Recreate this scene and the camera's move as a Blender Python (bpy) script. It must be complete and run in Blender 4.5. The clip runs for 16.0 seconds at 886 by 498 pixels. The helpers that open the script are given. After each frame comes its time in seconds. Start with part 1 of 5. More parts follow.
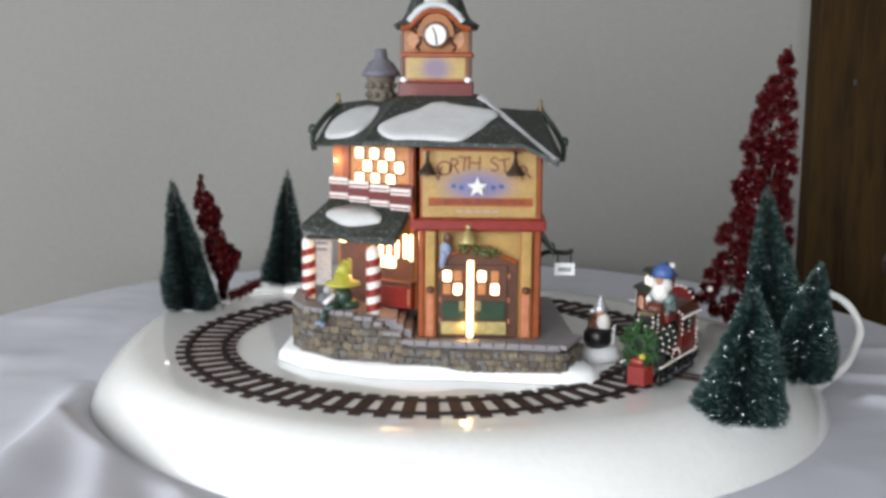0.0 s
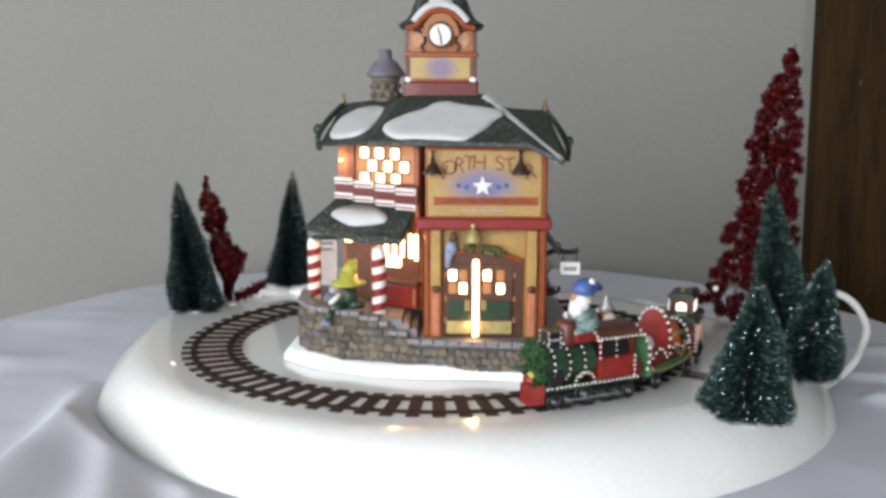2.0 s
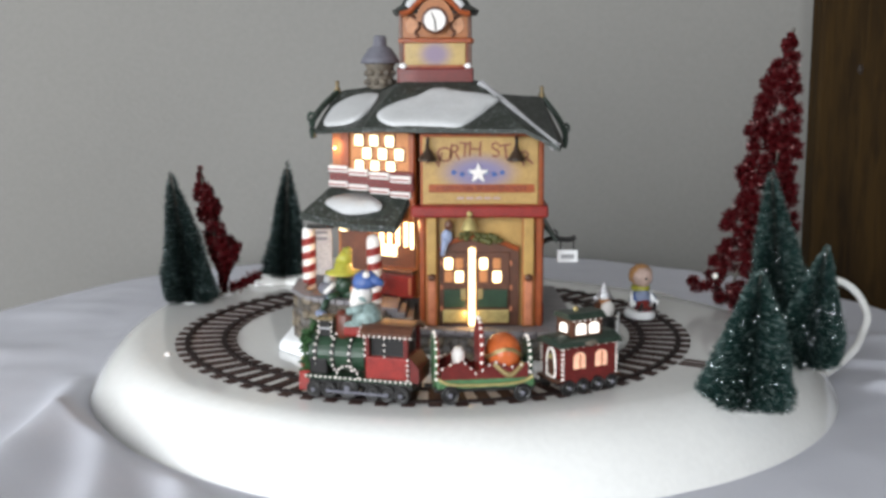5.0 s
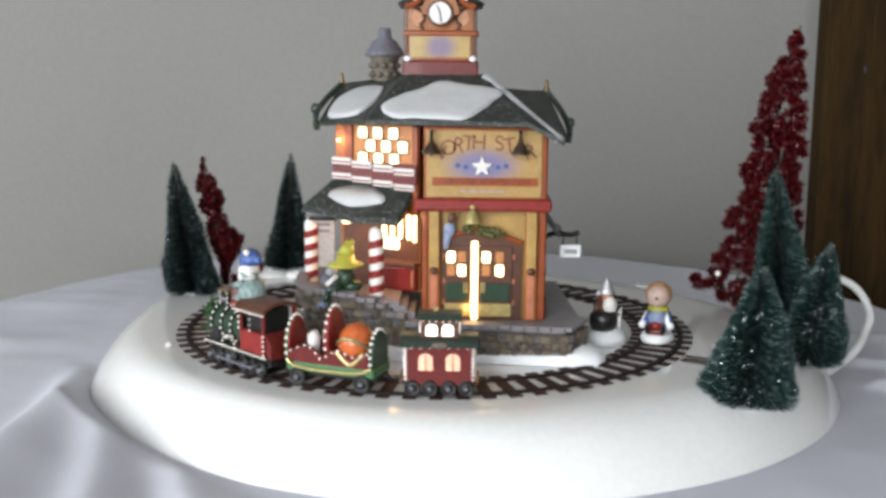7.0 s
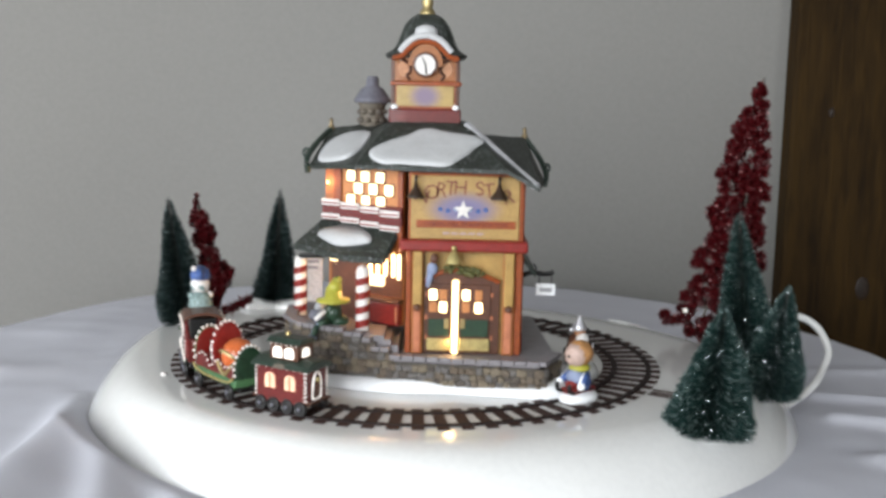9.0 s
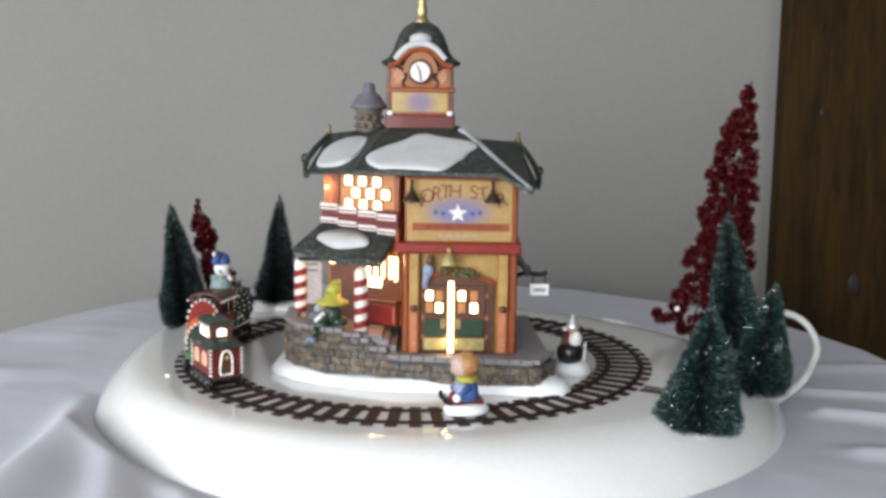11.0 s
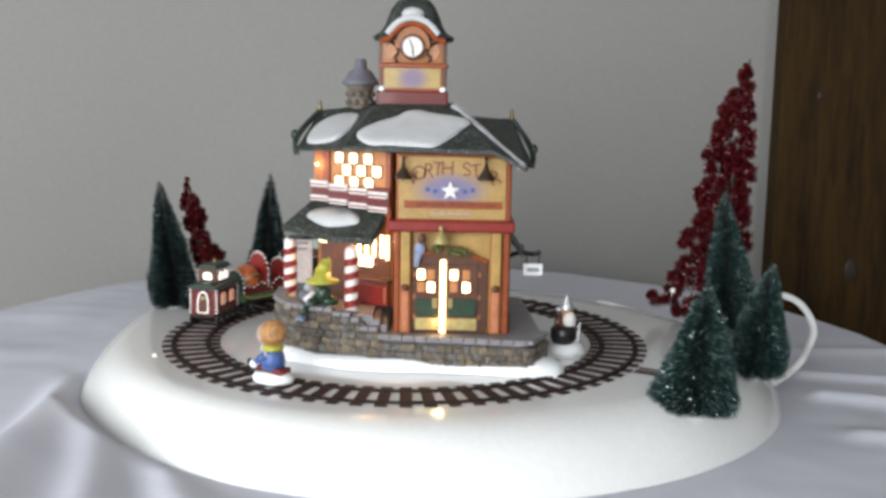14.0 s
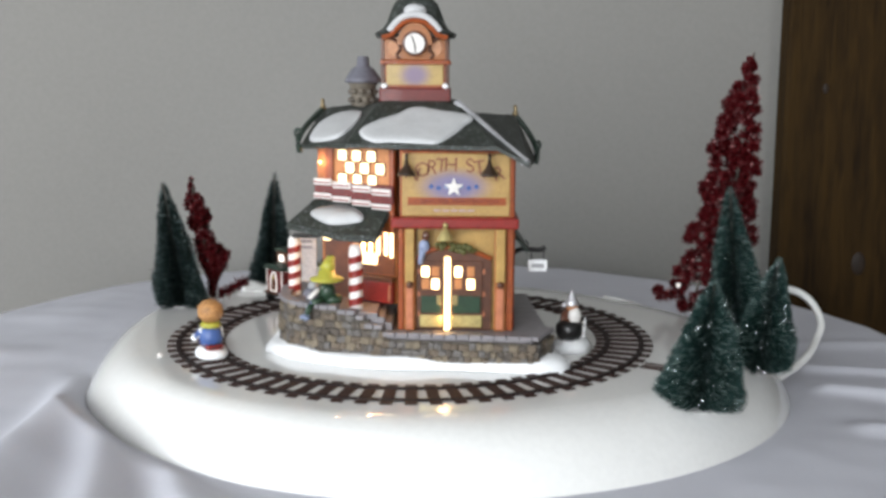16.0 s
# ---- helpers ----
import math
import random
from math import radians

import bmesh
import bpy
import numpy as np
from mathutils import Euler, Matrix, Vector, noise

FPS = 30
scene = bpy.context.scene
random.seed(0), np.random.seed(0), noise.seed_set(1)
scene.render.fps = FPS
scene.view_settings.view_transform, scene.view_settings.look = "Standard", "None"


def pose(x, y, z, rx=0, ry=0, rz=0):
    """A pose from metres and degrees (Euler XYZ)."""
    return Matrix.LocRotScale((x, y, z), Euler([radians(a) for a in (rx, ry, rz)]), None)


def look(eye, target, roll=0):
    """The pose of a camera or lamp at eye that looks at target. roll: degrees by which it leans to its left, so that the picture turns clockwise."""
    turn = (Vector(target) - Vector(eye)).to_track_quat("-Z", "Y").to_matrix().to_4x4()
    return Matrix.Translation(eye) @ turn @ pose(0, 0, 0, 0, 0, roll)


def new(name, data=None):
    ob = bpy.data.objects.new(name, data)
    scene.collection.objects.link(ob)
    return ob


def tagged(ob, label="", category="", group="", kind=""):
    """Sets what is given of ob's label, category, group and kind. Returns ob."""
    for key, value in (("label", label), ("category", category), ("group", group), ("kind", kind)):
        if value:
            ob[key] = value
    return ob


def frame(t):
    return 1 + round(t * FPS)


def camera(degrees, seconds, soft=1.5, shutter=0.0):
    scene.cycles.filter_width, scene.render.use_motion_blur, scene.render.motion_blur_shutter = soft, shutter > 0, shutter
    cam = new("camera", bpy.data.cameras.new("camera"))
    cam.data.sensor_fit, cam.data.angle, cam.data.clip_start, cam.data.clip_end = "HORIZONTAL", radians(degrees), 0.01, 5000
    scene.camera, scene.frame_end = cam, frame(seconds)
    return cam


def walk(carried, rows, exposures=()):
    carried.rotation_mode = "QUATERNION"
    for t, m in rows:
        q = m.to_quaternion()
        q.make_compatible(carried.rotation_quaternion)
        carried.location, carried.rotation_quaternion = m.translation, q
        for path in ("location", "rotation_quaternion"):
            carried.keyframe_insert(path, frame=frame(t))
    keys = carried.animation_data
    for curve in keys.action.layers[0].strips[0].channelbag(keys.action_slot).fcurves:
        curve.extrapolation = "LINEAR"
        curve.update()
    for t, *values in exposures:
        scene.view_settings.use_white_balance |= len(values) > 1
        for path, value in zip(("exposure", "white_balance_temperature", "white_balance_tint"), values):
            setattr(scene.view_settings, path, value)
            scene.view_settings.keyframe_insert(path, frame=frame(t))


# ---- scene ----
cam = camera(44.0, 16.0, soft=3.3)
# seconds, place, yaw, pitch, roll of the hand-held camera
PATH = [
    (0, 0.0179, -0.6216, 0.1573, 1.1014, -9.4320, -0.3762),
    (0.5, 0.0183, -0.6220, 0.1570, 1.1522, -9.4280, -0.3277),
    (1, 0.0158, -0.6228, 0.1558, 1.1366, -9.2385, -0.4889),
    (1.5, 0.0173, -0.6220, 0.1556, 0.9905, -9.2054, -0.2991),
    (2, 0.0175, -0.6222, 0.1543, 1.3043, -9.1571, -0.1376),
    (2.5, 0.0182, -0.6222, 0.1556, 1.3002, -9.2846, 0.2254),
    (3, 0.0199, -0.6209, 0.1549, 1.4643, -9.4250, 0.1657),
    (3.5, 0.0209, -0.6180, 0.1552, 1.1388, -9.4164, 0.2411),
    (4, 0.0192, -0.6173, 0.1538, 1.1706, -9.4197, 0.2900),
    (6.5, 0.0200, -0.6144, 0.1494, 1.4492, -9.8122, -0.2436),
    (7, 0.0191, -0.6152, 0.1486, 1.4528, -9.6677, -0.4478),
    (7.5, 0.0194, -0.6147, 0.1481, 1.3844, -9.9662, -0.5080),
    (8, 0.0205, -0.6146, 0.1498, 1.2130, -9.7739, -0.6834),
    (8.5, 0.0199, -0.6225, 0.1539, 0.6947, -9.4503, -1.0454),
    (9, 0.0184, -0.6481, 0.1623, 0.5370, -8.4445, -1.2458),
    (11.5, 0.0213, -0.6641, 0.1656, 0.4681, -8.4159, -0.6660),
    (12, 0.0208, -0.6612, 0.1632, 0.3678, -8.5030, -0.7929),
    (12.5, 0.0203, -0.6581, 0.1636, 0.0443, -8.7444, -0.5994),
    (13, 0.0219, -0.6585, 0.1633, 0.2400, -8.7091, -0.6225),
    (13.5, 0.0220, -0.6572, 0.1603, 0.4115, -8.6202, -0.6451),
    (14, 0.0228, -0.6544, 0.1586, 0.2679, -9.0151, -1.0072),
    (14.5, 0.0241, -0.6534, 0.1613, 0.0672, -9.2636, -0.6825),
    (15, 0.0254, -0.6526, 0.1588, 0.1771, -9.1612, -0.4958),
    (15.5, 0.0255, -0.6534, 0.1597, 0.5376, -9.1775, -0.2627),
    (16, 0.0245, -0.6529, 0.1577, 0.5506, -9.1186, -0.3561),
]
walk(cam, [(t, pose(x, y, z, 90 + pitch, roll, yaw)) for t, x, y, z, yaw, pitch, roll in PATH],
     exposures=[(0, 0.0), (16, 0.0)])

# ---- world and lights ----
world = bpy.data.worlds.new("world")
scene.world = world
world.use_nodes = True
sky = world.node_tree.nodes.new("ShaderNodeTexSky")
sky.sky_type, sky.sun_disc = "NISHITA", False
sky.sun_elevation, sky.sun_rotation = radians(35), radians(180)
world.node_tree.links.new(sky.outputs[0], world.node_tree.nodes["Background"].inputs[0])
world.node_tree.nodes["Background"].inputs[1].default_value = 0.1


def area(name, m, w, h, power, color):
    d = bpy.data.lights.new(name, "AREA")
    d.shape, d.size, d.size_y, d.energy, d.color = "RECTANGLE", w, h, power, color
    ob = new(name, d)
    ob.matrix_world = m
    return ob


# daylight in the window openings behind the camera and an added one beside it
# added west source, brightens the left of the back wall
area("window_light", look((-1.36, -0.62, 0.36), (0, -0.62, 0.36)), 0.90, 0.85, 14, (0.92, 0.96, 1.0))
area("window_light", look((-0.60, -1.46, 0.36), (-0.60, 0, 0.36)), 1.05, 0.85, 33, (0.92, 0.96, 1.0))
area("window_light", look((0.98, -1.46, 0.36), (0.98, 0, 0.36)), 0.40, 0.85, 6.5, (0.92, 0.96, 1.0))


def bulb(name, place, power, color=(1.0, 0.55, 0.22), size=0.002):
    d = bpy.data.lights.new(name, "POINT")
    d.energy, d.color, d.shadow_soft_size = power, color, size
    ob = new(name, d)
    ob.location = place
    return ob


bulb("porch_bulb", (-0.0265, -0.043, 0.0655), 0.055)
bulb("wing_bulb", (-0.0515, -0.0345, 0.1075), 0.006)
# added fill just outside the doors, for the warm glow on the paving
bulb("door_glow_fill", (0.0195, -0.0745, 0.026), 0.005)


# ---- materials ----
def mat(name, color, rough=0.5, metal=0.0, var=0.15, scale=120, bump=0.0, fine=900, glow=0.0, coat=0.0, color2=None, spots=0.0, spot_color=(1, 1, 1), island=0.0):
    m = bpy.data.materials.new(name)
    m.use_nodes = True
    t = m.node_tree
    b = t.nodes["Principled BSDF"]
    b.inputs["Roughness"].default_value = rough
    b.inputs["Metallic"].default_value = metal
    b.inputs["Coat Weight"].default_value = coat * 0.45
    b.inputs["Specular IOR Level"].default_value = 0.35
    b.inputs["Coat Roughness"].default_value = 0.05
    co = t.nodes.new("ShaderNodeTexCoord")
    n1 = t.nodes.new("ShaderNodeTexNoise")
    n1.inputs["Scale"].default_value = scale
    n1.inputs["Detail"].default_value = 4
    n2 = t.nodes.new("ShaderNodeTexNoise")
    n2.inputs["Scale"].default_value = fine
    n2.inputs["Detail"].default_value = 2
    for n in (n1, n2):
        t.links.new(co.outputs["Object"], n.inputs["Vector"])
    add = t.nodes.new("ShaderNodeMath")
    add.operation = "ADD"
    t.links.new(n1.outputs["Fac"], add.inputs[0])
    t.links.new(n2.outputs["Fac"], add.inputs[1])
    ramp = t.nodes.new("ShaderNodeMapRange")
    ramp.inputs["From Min"].default_value, ramp.inputs["From Max"].default_value = 0.7, 1.3
    t.links.new(add.outputs[0], ramp.inputs["Value"])
    mix = t.nodes.new("ShaderNodeMix")
    mix.data_type = "RGBA"
    lo = color2 or tuple(c * (1 - var) for c in color)
    hi = tuple(min(1, c * (1 + var * 0.6)) for c in color)
    mix.inputs[6].default_value, mix.inputs[7].default_value = (*lo, 1), (*hi, 1)
    t.links.new(ramp.outputs[0], mix.inputs[0])
    out = mix.outputs[2]
    if island:
        geo = t.nodes.new("ShaderNodeNewGeometry")
        gt = t.nodes.new("ShaderNodeMath")
        gt.operation, gt.inputs[1].default_value = "GREATER_THAN", 1 - island
        t.links.new(geo.outputs["Random Per Island"], gt.inputs[0])
        mx = t.nodes.new("ShaderNodeMix")
        mx.data_type = "RGBA"
        mx.inputs[7].default_value = (*spot_color, 1)
        t.links.new(gt.outputs[0], mx.inputs[0])
        t.links.new(out, mx.inputs[6])
        out = mx.outputs[2]
    if spots:
        n3 = t.nodes.new("ShaderNodeTexNoise")
        n3.inputs["Scale"].default_value = fine * 0.9
        t.links.new(co.outputs["Object"], n3.inputs["Vector"])
        gt = t.nodes.new("ShaderNodeMapRange")
        gt.inputs["From Min"].default_value, gt.inputs["From Max"].default_value = 1 - spots, 1.06 - spots
        t.links.new(n3.outputs["Fac"], gt.inputs["Value"])
        mx = t.nodes.new("ShaderNodeMix")
        mx.data_type = "RGBA"
        mx.inputs[7].default_value = (*spot_color, 1)
        t.links.new(gt.outputs[0], mx.inputs[0])
        t.links.new(out, mx.inputs[6])
        out = mx.outputs[2]
    t.links.new(out, b.inputs["Base Color"])
    if bump:
        bp = t.nodes.new("ShaderNodeBump")
        bp.inputs["Strength"].default_value = bump
        bp.inputs["Distance"].default_value = 0.4 / fine
        t.links.new(n2.outputs["Fac"], bp.inputs["Height"])
        t.links.new(bp.outputs[0], b.inputs["Normal"])
    if glow:
        t.links.new(out, b.inputs["Emission Color"])
        b.inputs["Emission Strength"].default_value = glow
    return m


M_WALL = mat("wall_paint", (0.232, 0.226, 0.213), 0.85, var=0.05, scale=3, fine=220, bump=0.15)
M_CEIL = mat("ceiling_paint", (0.62, 0.61, 0.59), 0.9, var=0.05, scale=4, fine=200)
M_FLOOR = mat("floor_boards", (0.22, 0.15, 0.09), 0.5, var=0.3, scale=6, fine=60)
M_CLOTH = mat("white_cotton", (0.58, 0.585, 0.64), 0.9, var=0.05, scale=14, fine=1500, bump=0.25)
M_CERAMIC = mat("white_glaze", (0.78, 0.78, 0.76), 0.14, var=0.04, scale=18, fine=300, coat=1.6)
M_TIE = mat("tie_print", (0.045, 0.023, 0.019), 0.7, var=0.3, scale=200)
M_RAIL = mat("rail_print", (0.022, 0.014, 0.013), 0.7, var=0.3, scale=200)
for m_ in (M_TIE, M_RAIL):
    m_.node_tree.nodes["Principled BSDF"].inputs["Specular IOR Level"].default_value = 0.2
M_YELLOW = mat("cream_yellow_paint", (0.37, 0.225, 0.066), 0.4, var=0.25, scale=160, bump=0.2, coat=0.3)
M_BRICKDOT = mat("dotted_yellow_paint", (0.37, 0.225, 0.066), 0.4, var=0.25, scale=160, fine=1200, bump=0.2, spots=0.36, spot_color=(0.36, 0.155, 0.04))
M_ORANGE = mat("orange_trim", (0.26, 0.056, 0.013), 0.4, var=0.3, scale=200, coat=0.3)
M_AMBER = mat("amber_paint", (0.30, 0.105, 0.028), 0.4, var=0.25, scale=150, coat=0.3)
M_RED = mat("red_gloss_paint", (0.21, 0.017, 0.013), 0.38, var=0.3, scale=200, coat=0.4)
M_DKRED = mat("dark_red_paint", (0.115, 0.011, 0.009), 0.4, var=0.35, scale=250, coat=0.3)
M_LETTER = mat("faded_letter_paint", (0.19, 0.065, 0.035), 0.5, var=0.3, scale=300)
M_PINK = mat("faded_pink_paint", (0.42, 0.15, 0.075), 0.5, var=0.2, scale=250)
M_WHITE = mat("white_paint", (0.66, 0.63, 0.60), 0.4, var=0.08, scale=300, coat=0.3)
M_SNOW = mat("painted_snow", (0.84, 0.85, 0.86), 0.5, var=0.06, scale=150, bump=0.3, fine=700)
# white snow darkened: weaker light on upward roof faces is in its colour
M_SNOWDIM = mat("shaded_roof_snow", (0.47, 0.475, 0.48), 0.5, var=0.1, scale=120, bump=0.3, fine=700)
M_ROOF = mat("roof_green", (0.024, 0.029, 0.024), 0.5, var=0.6, scale=240, bump=0.8, fine=700, spots=0.40, spot_color=(0.13, 0.14, 0.14))
M_ROOFD = mat("roof_dark_green", (0.025, 0.04, 0.03), 0.4, var=0.4, scale=260, bump=0.5, fine=900)
M_STONE = mat("grey_stone", (0.13, 0.11, 0.085), 0.6, var=0.45, scale=260, bump=0.5, fine=1100)
M_MORTAR = mat("dark_mortar", (0.10, 0.085, 0.07), 0.7, var=0.3, scale=300, bump=0.4)
M_PAVE = mat("grey_paving", (0.21, 0.195, 0.205), 0.45, var=0.25, scale=160, bump=0.3, coat=0.2)
M_CHIM = mat("chimney_grey", (0.13, 0.13, 0.155), 0.5, var=0.25, scale=220, bump=0.4)
M_BLACK = mat("black_paint", (0.012, 0.011, 0.011), 0.35, var=0.3, scale=200, coat=0.3)
M_BROWN = mat("brown_paint", (0.085, 0.032, 0.017), 0.4, var=0.3, scale=220, coat=0.3)
M_DKGREEN = mat("dark_green_paint", (0.016, 0.042, 0.022), 0.38, var=0.4, scale=220, coat=0.4)
M_GREEN = mat("green_paint", (0.065, 0.155, 0.065), 0.4, var=0.25, scale=220, coat=0.3)
M_WREATH = mat("wreath_green", (0.024, 0.07, 0.02), 0.6, var=0.5, scale=500, bump=0.8, fine=1200)
M_GOLD = mat("gold_paint", (0.38, 0.30, 0.14), 0.3, metal=0.7, var=0.2, scale=250)
M_BRASS = mat("brass_plate", (0.45, 0.37, 0.155), 0.3, metal=0.5, var=0.25, scale=250)
M_BLUE = mat("blue_paint", (0.05, 0.10, 0.28), 0.4, var=0.25, scale=250, coat=0.3)
M_LTBLUE = mat("pale_blue_paint", (0.22, 0.26, 0.38), 0.45, var=0.2, scale=250)
M_LILAC = mat("lilac_paint", (0.36, 0.26, 0.27), 0.45, var=0.12, scale=150)
M_ELF = mat("yellow_cloth_paint", (0.36, 0.34, 0.045), 0.4, var=0.25, scale=250, coat=0.3)
M_FACE = mat("tan_paint", (0.42, 0.20, 0.10), 0.45, var=0.2, scale=250)
M_FUR = mat("golden_fur_paint", (0.40, 0.20, 0.075), 0.55, var=0.45, scale=350, bump=0.5)
M_ORANGEBALL = mat("orange_gloss", (0.48, 0.11, 0.03), 0.25, var=0.25, scale=200, coat=0.6)
M_SILVER = mat("silver_glitter", (0.6, 0.6, 0.62), 0.35, metal=0.6, var=0.4, scale=500, bump=0.6)
M_GREY = mat("grey_paint", (0.33, 0.33, 0.34), 0.5, var=0.25, scale=250)
# pale bristles: frost specks, with extra ones for light along the edges
M_NEEDLE = mat("green_bristle", (0.016, 0.045, 0.040), 0.5, var=0.6, scale=200, island=0.11, spot_color=(0.24, 0.31, 0.30))
M_NEEDLED = mat("dark_green_bristle", (0.010, 0.024, 0.022), 0.6, var=0.6, scale=200, island=0.09, spot_color=(0.18, 0.23, 0.23))
M_TINSEL = mat("red_tinsel", (0.078, 0.005, 0.007), 0.32, var=0.5, scale=200, island=0.012, spot_color=(0.8, 0.4, 0.4))
M_WIRE = mat("tree_wire", (0.08, 0.07, 0.06), 0.4, metal=0.6)
M_FLAKE = mat("glitter_flake", (0.9, 0.92, 0.95), 0.12, metal=1.0, var=0.05)
M_CORD = mat("white_cord", (0.82, 0.82, 0.80), 0.4, var=0.05, scale=100)
M_LIT = mat("lit_window", (1.0, 0.80, 0.48), 0.4, var=0.05, scale=200, glow=3.2)
M_SLIT = mat("lit_gap", (1.0, 0.72, 0.35), 0.4, var=0.05, scale=200, glow=4.5)
M_DIM = mat("amber_window", (0.42, 0.17, 0.06), 0.4, var=0.2, scale=200, glow=0.25)
M_CABLIT = mat("caboose_window", (0.95, 0.50, 0.34), 0.35, var=0.25, scale=400, glow=0.30)
M_CUPLIT = mat("cupola_window", (1.0, 0.90, 0.82), 0.35, var=0.1, scale=400, glow=1.0)
M_MUZZLE = mat("pale_pink_paint", (0.46, 0.33, 0.28), 0.5, var=0.25, scale=300)
M_DRUM = mat("red_brown_paint", (0.10, 0.022, 0.012), 0.4, var=0.35, scale=250, coat=0.3)
M_TEAL = mat("pale_teal_paint", (0.20, 0.27, 0.26), 0.45, var=0.45, scale=420)
M_OLIVE = mat("olive_leaf_paint", (0.085, 0.085, 0.022), 0.55, var=0.5, scale=500, bump=0.6)
M_LAMP = mat("dark_bronze_paint", (0.030, 0.017, 0.010), 0.4, var=0.3, scale=250)
M_AGED = mat("aged_brass", (0.20, 0.15, 0.08), 0.35, metal=0.6, var=0.3, scale=300)
M_LED = mat("white_bead", (0.95, 0.84, 0.78), 0.25, var=0.25, scale=400, glow=0.06)


def print_mat(name, ground, ink, centre, half):
    """Painted ground with a soft-edged printed oval round a place on the sign."""
    m = mat(name, ground, 0.4, var=0.2, scale=160, bump=0.2, coat=0.3)
    t = m.node_tree
    b = t.nodes["Principled BSDF"]
    paint = b.inputs["Base Color"].links[0].from_socket
    co = t.nodes.new("ShaderNodeTexCoord")
    sub = t.nodes.new("ShaderNodeVectorMath")
    sub.operation, sub.inputs[1].default_value = "SUBTRACT", centre
    sc = t.nodes.new("ShaderNodeVectorMath")
    sc.operation, sc.inputs[1].default_value = "MULTIPLY", (1 / half[0], 0, 1 / half[1])
    ln = t.nodes.new("ShaderNodeVectorMath")
    ln.operation = "LENGTH"
    mr = t.nodes.new("ShaderNodeMapRange")
    mr.interpolation_type = "SMOOTHSTEP"
    mr.inputs["From Min"].default_value, mr.inputs["From Max"].default_value = 1.1, 0.3
    mx = t.nodes.new("ShaderNodeMix")
    mx.data_type = "RGBA"
    mx.inputs[7].default_value = (*ink, 1)
    t.links.new(co.outputs["Object"], sub.inputs[0])
    t.links.new(sub.outputs[0], sc.inputs[0])
    t.links.new(sc.outputs[0], ln.inputs[0])
    t.links.new(ln.outputs["Value"], mr.inputs["Value"])
    t.links.new(mr.outputs[0], mx.inputs[0])
    t.links.new(paint, mx.inputs[6])
    t.links.new(mx.outputs[2], b.inputs["Base Color"])
    return m


def wood_mat(name):
    m = mat(name, (0.032, 0.0170, 0.0038), 0.8, var=0.4, scale=9, fine=60, bump=0.2, color2=(0.014, 0.0072, 0.0018))
    t = m.node_tree
    for n in t.nodes:
        if n.bl_idname == "ShaderNodeTexNoise":
            mp = t.nodes.new("ShaderNodeMapping")
            mp.inputs["Scale"].default_value = (3.0, 3.0, 0.35)
            src = n.inputs["Vector"].links[0].from_socket
            t.links.new(src, mp.inputs["Vector"])
            t.links.new(mp.outputs[0], n.inputs["Vector"])
            n.inputs["Distortion"].default_value = 0.6
    t.nodes["Principled BSDF"].inputs["Specular IOR Level"].default_value = 0.15
    return m


M_WOOD = wood_mat("stained_wood")


# ---- mesh helpers ----
def thing(name, label, category, m=None, group="", kind=""):
    ob = new(name)
    ob.empty_display_size = 0.005
    ob.matrix_world = m or Matrix.Identity(4)
    return tagged(ob, label, category, group, kind)


def finish(name, bm, materials, smooth=False):
    me = bpy.data.meshes.new(name)
    bmesh.ops.recalc_face_normals(bm, faces=bm.faces)
    bm.to_mesh(me)
    bm.free()
    for m in (materials if isinstance(materials, (list, tuple)) else [materials]):
        me.materials.append(m)
    if smooth:
        for p in me.polygons:
            p.use_smooth = True
    return me


def part(name, bm, material, parent=None, label="", smooth=False, m=None):
    """bm as ONE mesh object under a thing or a part."""
    ob = new(name, finish(name, bm, material, smooth))
    if parent:
        ob.parent = parent
    if m is not None:
        ob.matrix_basis = m
    if label:
        tagged(ob, label)
    return ob


def mark(bm, n0, mi):
    bm.faces.ensure_lookup_table()
    for f in bm.faces[n0:]:
        f.material_index = mi


def box(bm, lo, hi, bevel=0.0, m=None, mi=0):
    """A box from corner lo to corner hi."""
    n0 = len(bm.faces)
    c = [(a + b) / 2 for a, b in zip(lo, hi)]
    s = [abs(b - a) for a, b in zip(lo, hi)]
    mm = Matrix.Translation(c) @ Matrix.Diagonal((*s, 1))
    r = bmesh.ops.create_cube(bm, size=1, matrix=(m or Matrix.Identity(4)) @ mm)
    if bevel:
        es = list({e for v in r["verts"] for e in v.link_edges})
        bmesh.ops.bevel(bm, geom=es, offset=bevel, segments=2, affect="EDGES", profile=0.5)
    mark(bm, n0, mi)
    return bm


def rod(bm, a, b, r1, r2=None, seg=12, mi=0):
    """A rod or cone from a to b."""
    n0 = len(bm.faces)
    a, b = Vector(a), Vector(b)
    d = b - a
    m = Matrix.Translation((a + b) / 2) @ d.to_track_quat("Z", "Y").to_matrix().to_4x4()
    bmesh.ops.create_cone(bm, cap_ends=True, segments=seg, radius1=r1, radius2=r1 if r2 is None else r2, depth=d.length, matrix=m)
    mark(bm, n0, mi)
    return bm


def ball(bm, c, r, sub=2, mi=0, scale=(1, 1, 1)):
    n0 = len(bm.faces)
    bmesh.ops.create_icosphere(bm, subdivisions=sub, radius=r, matrix=Matrix.Translation(c) @ Matrix.Diagonal((*scale, 1)))
    mark(bm, n0, mi)
    return bm


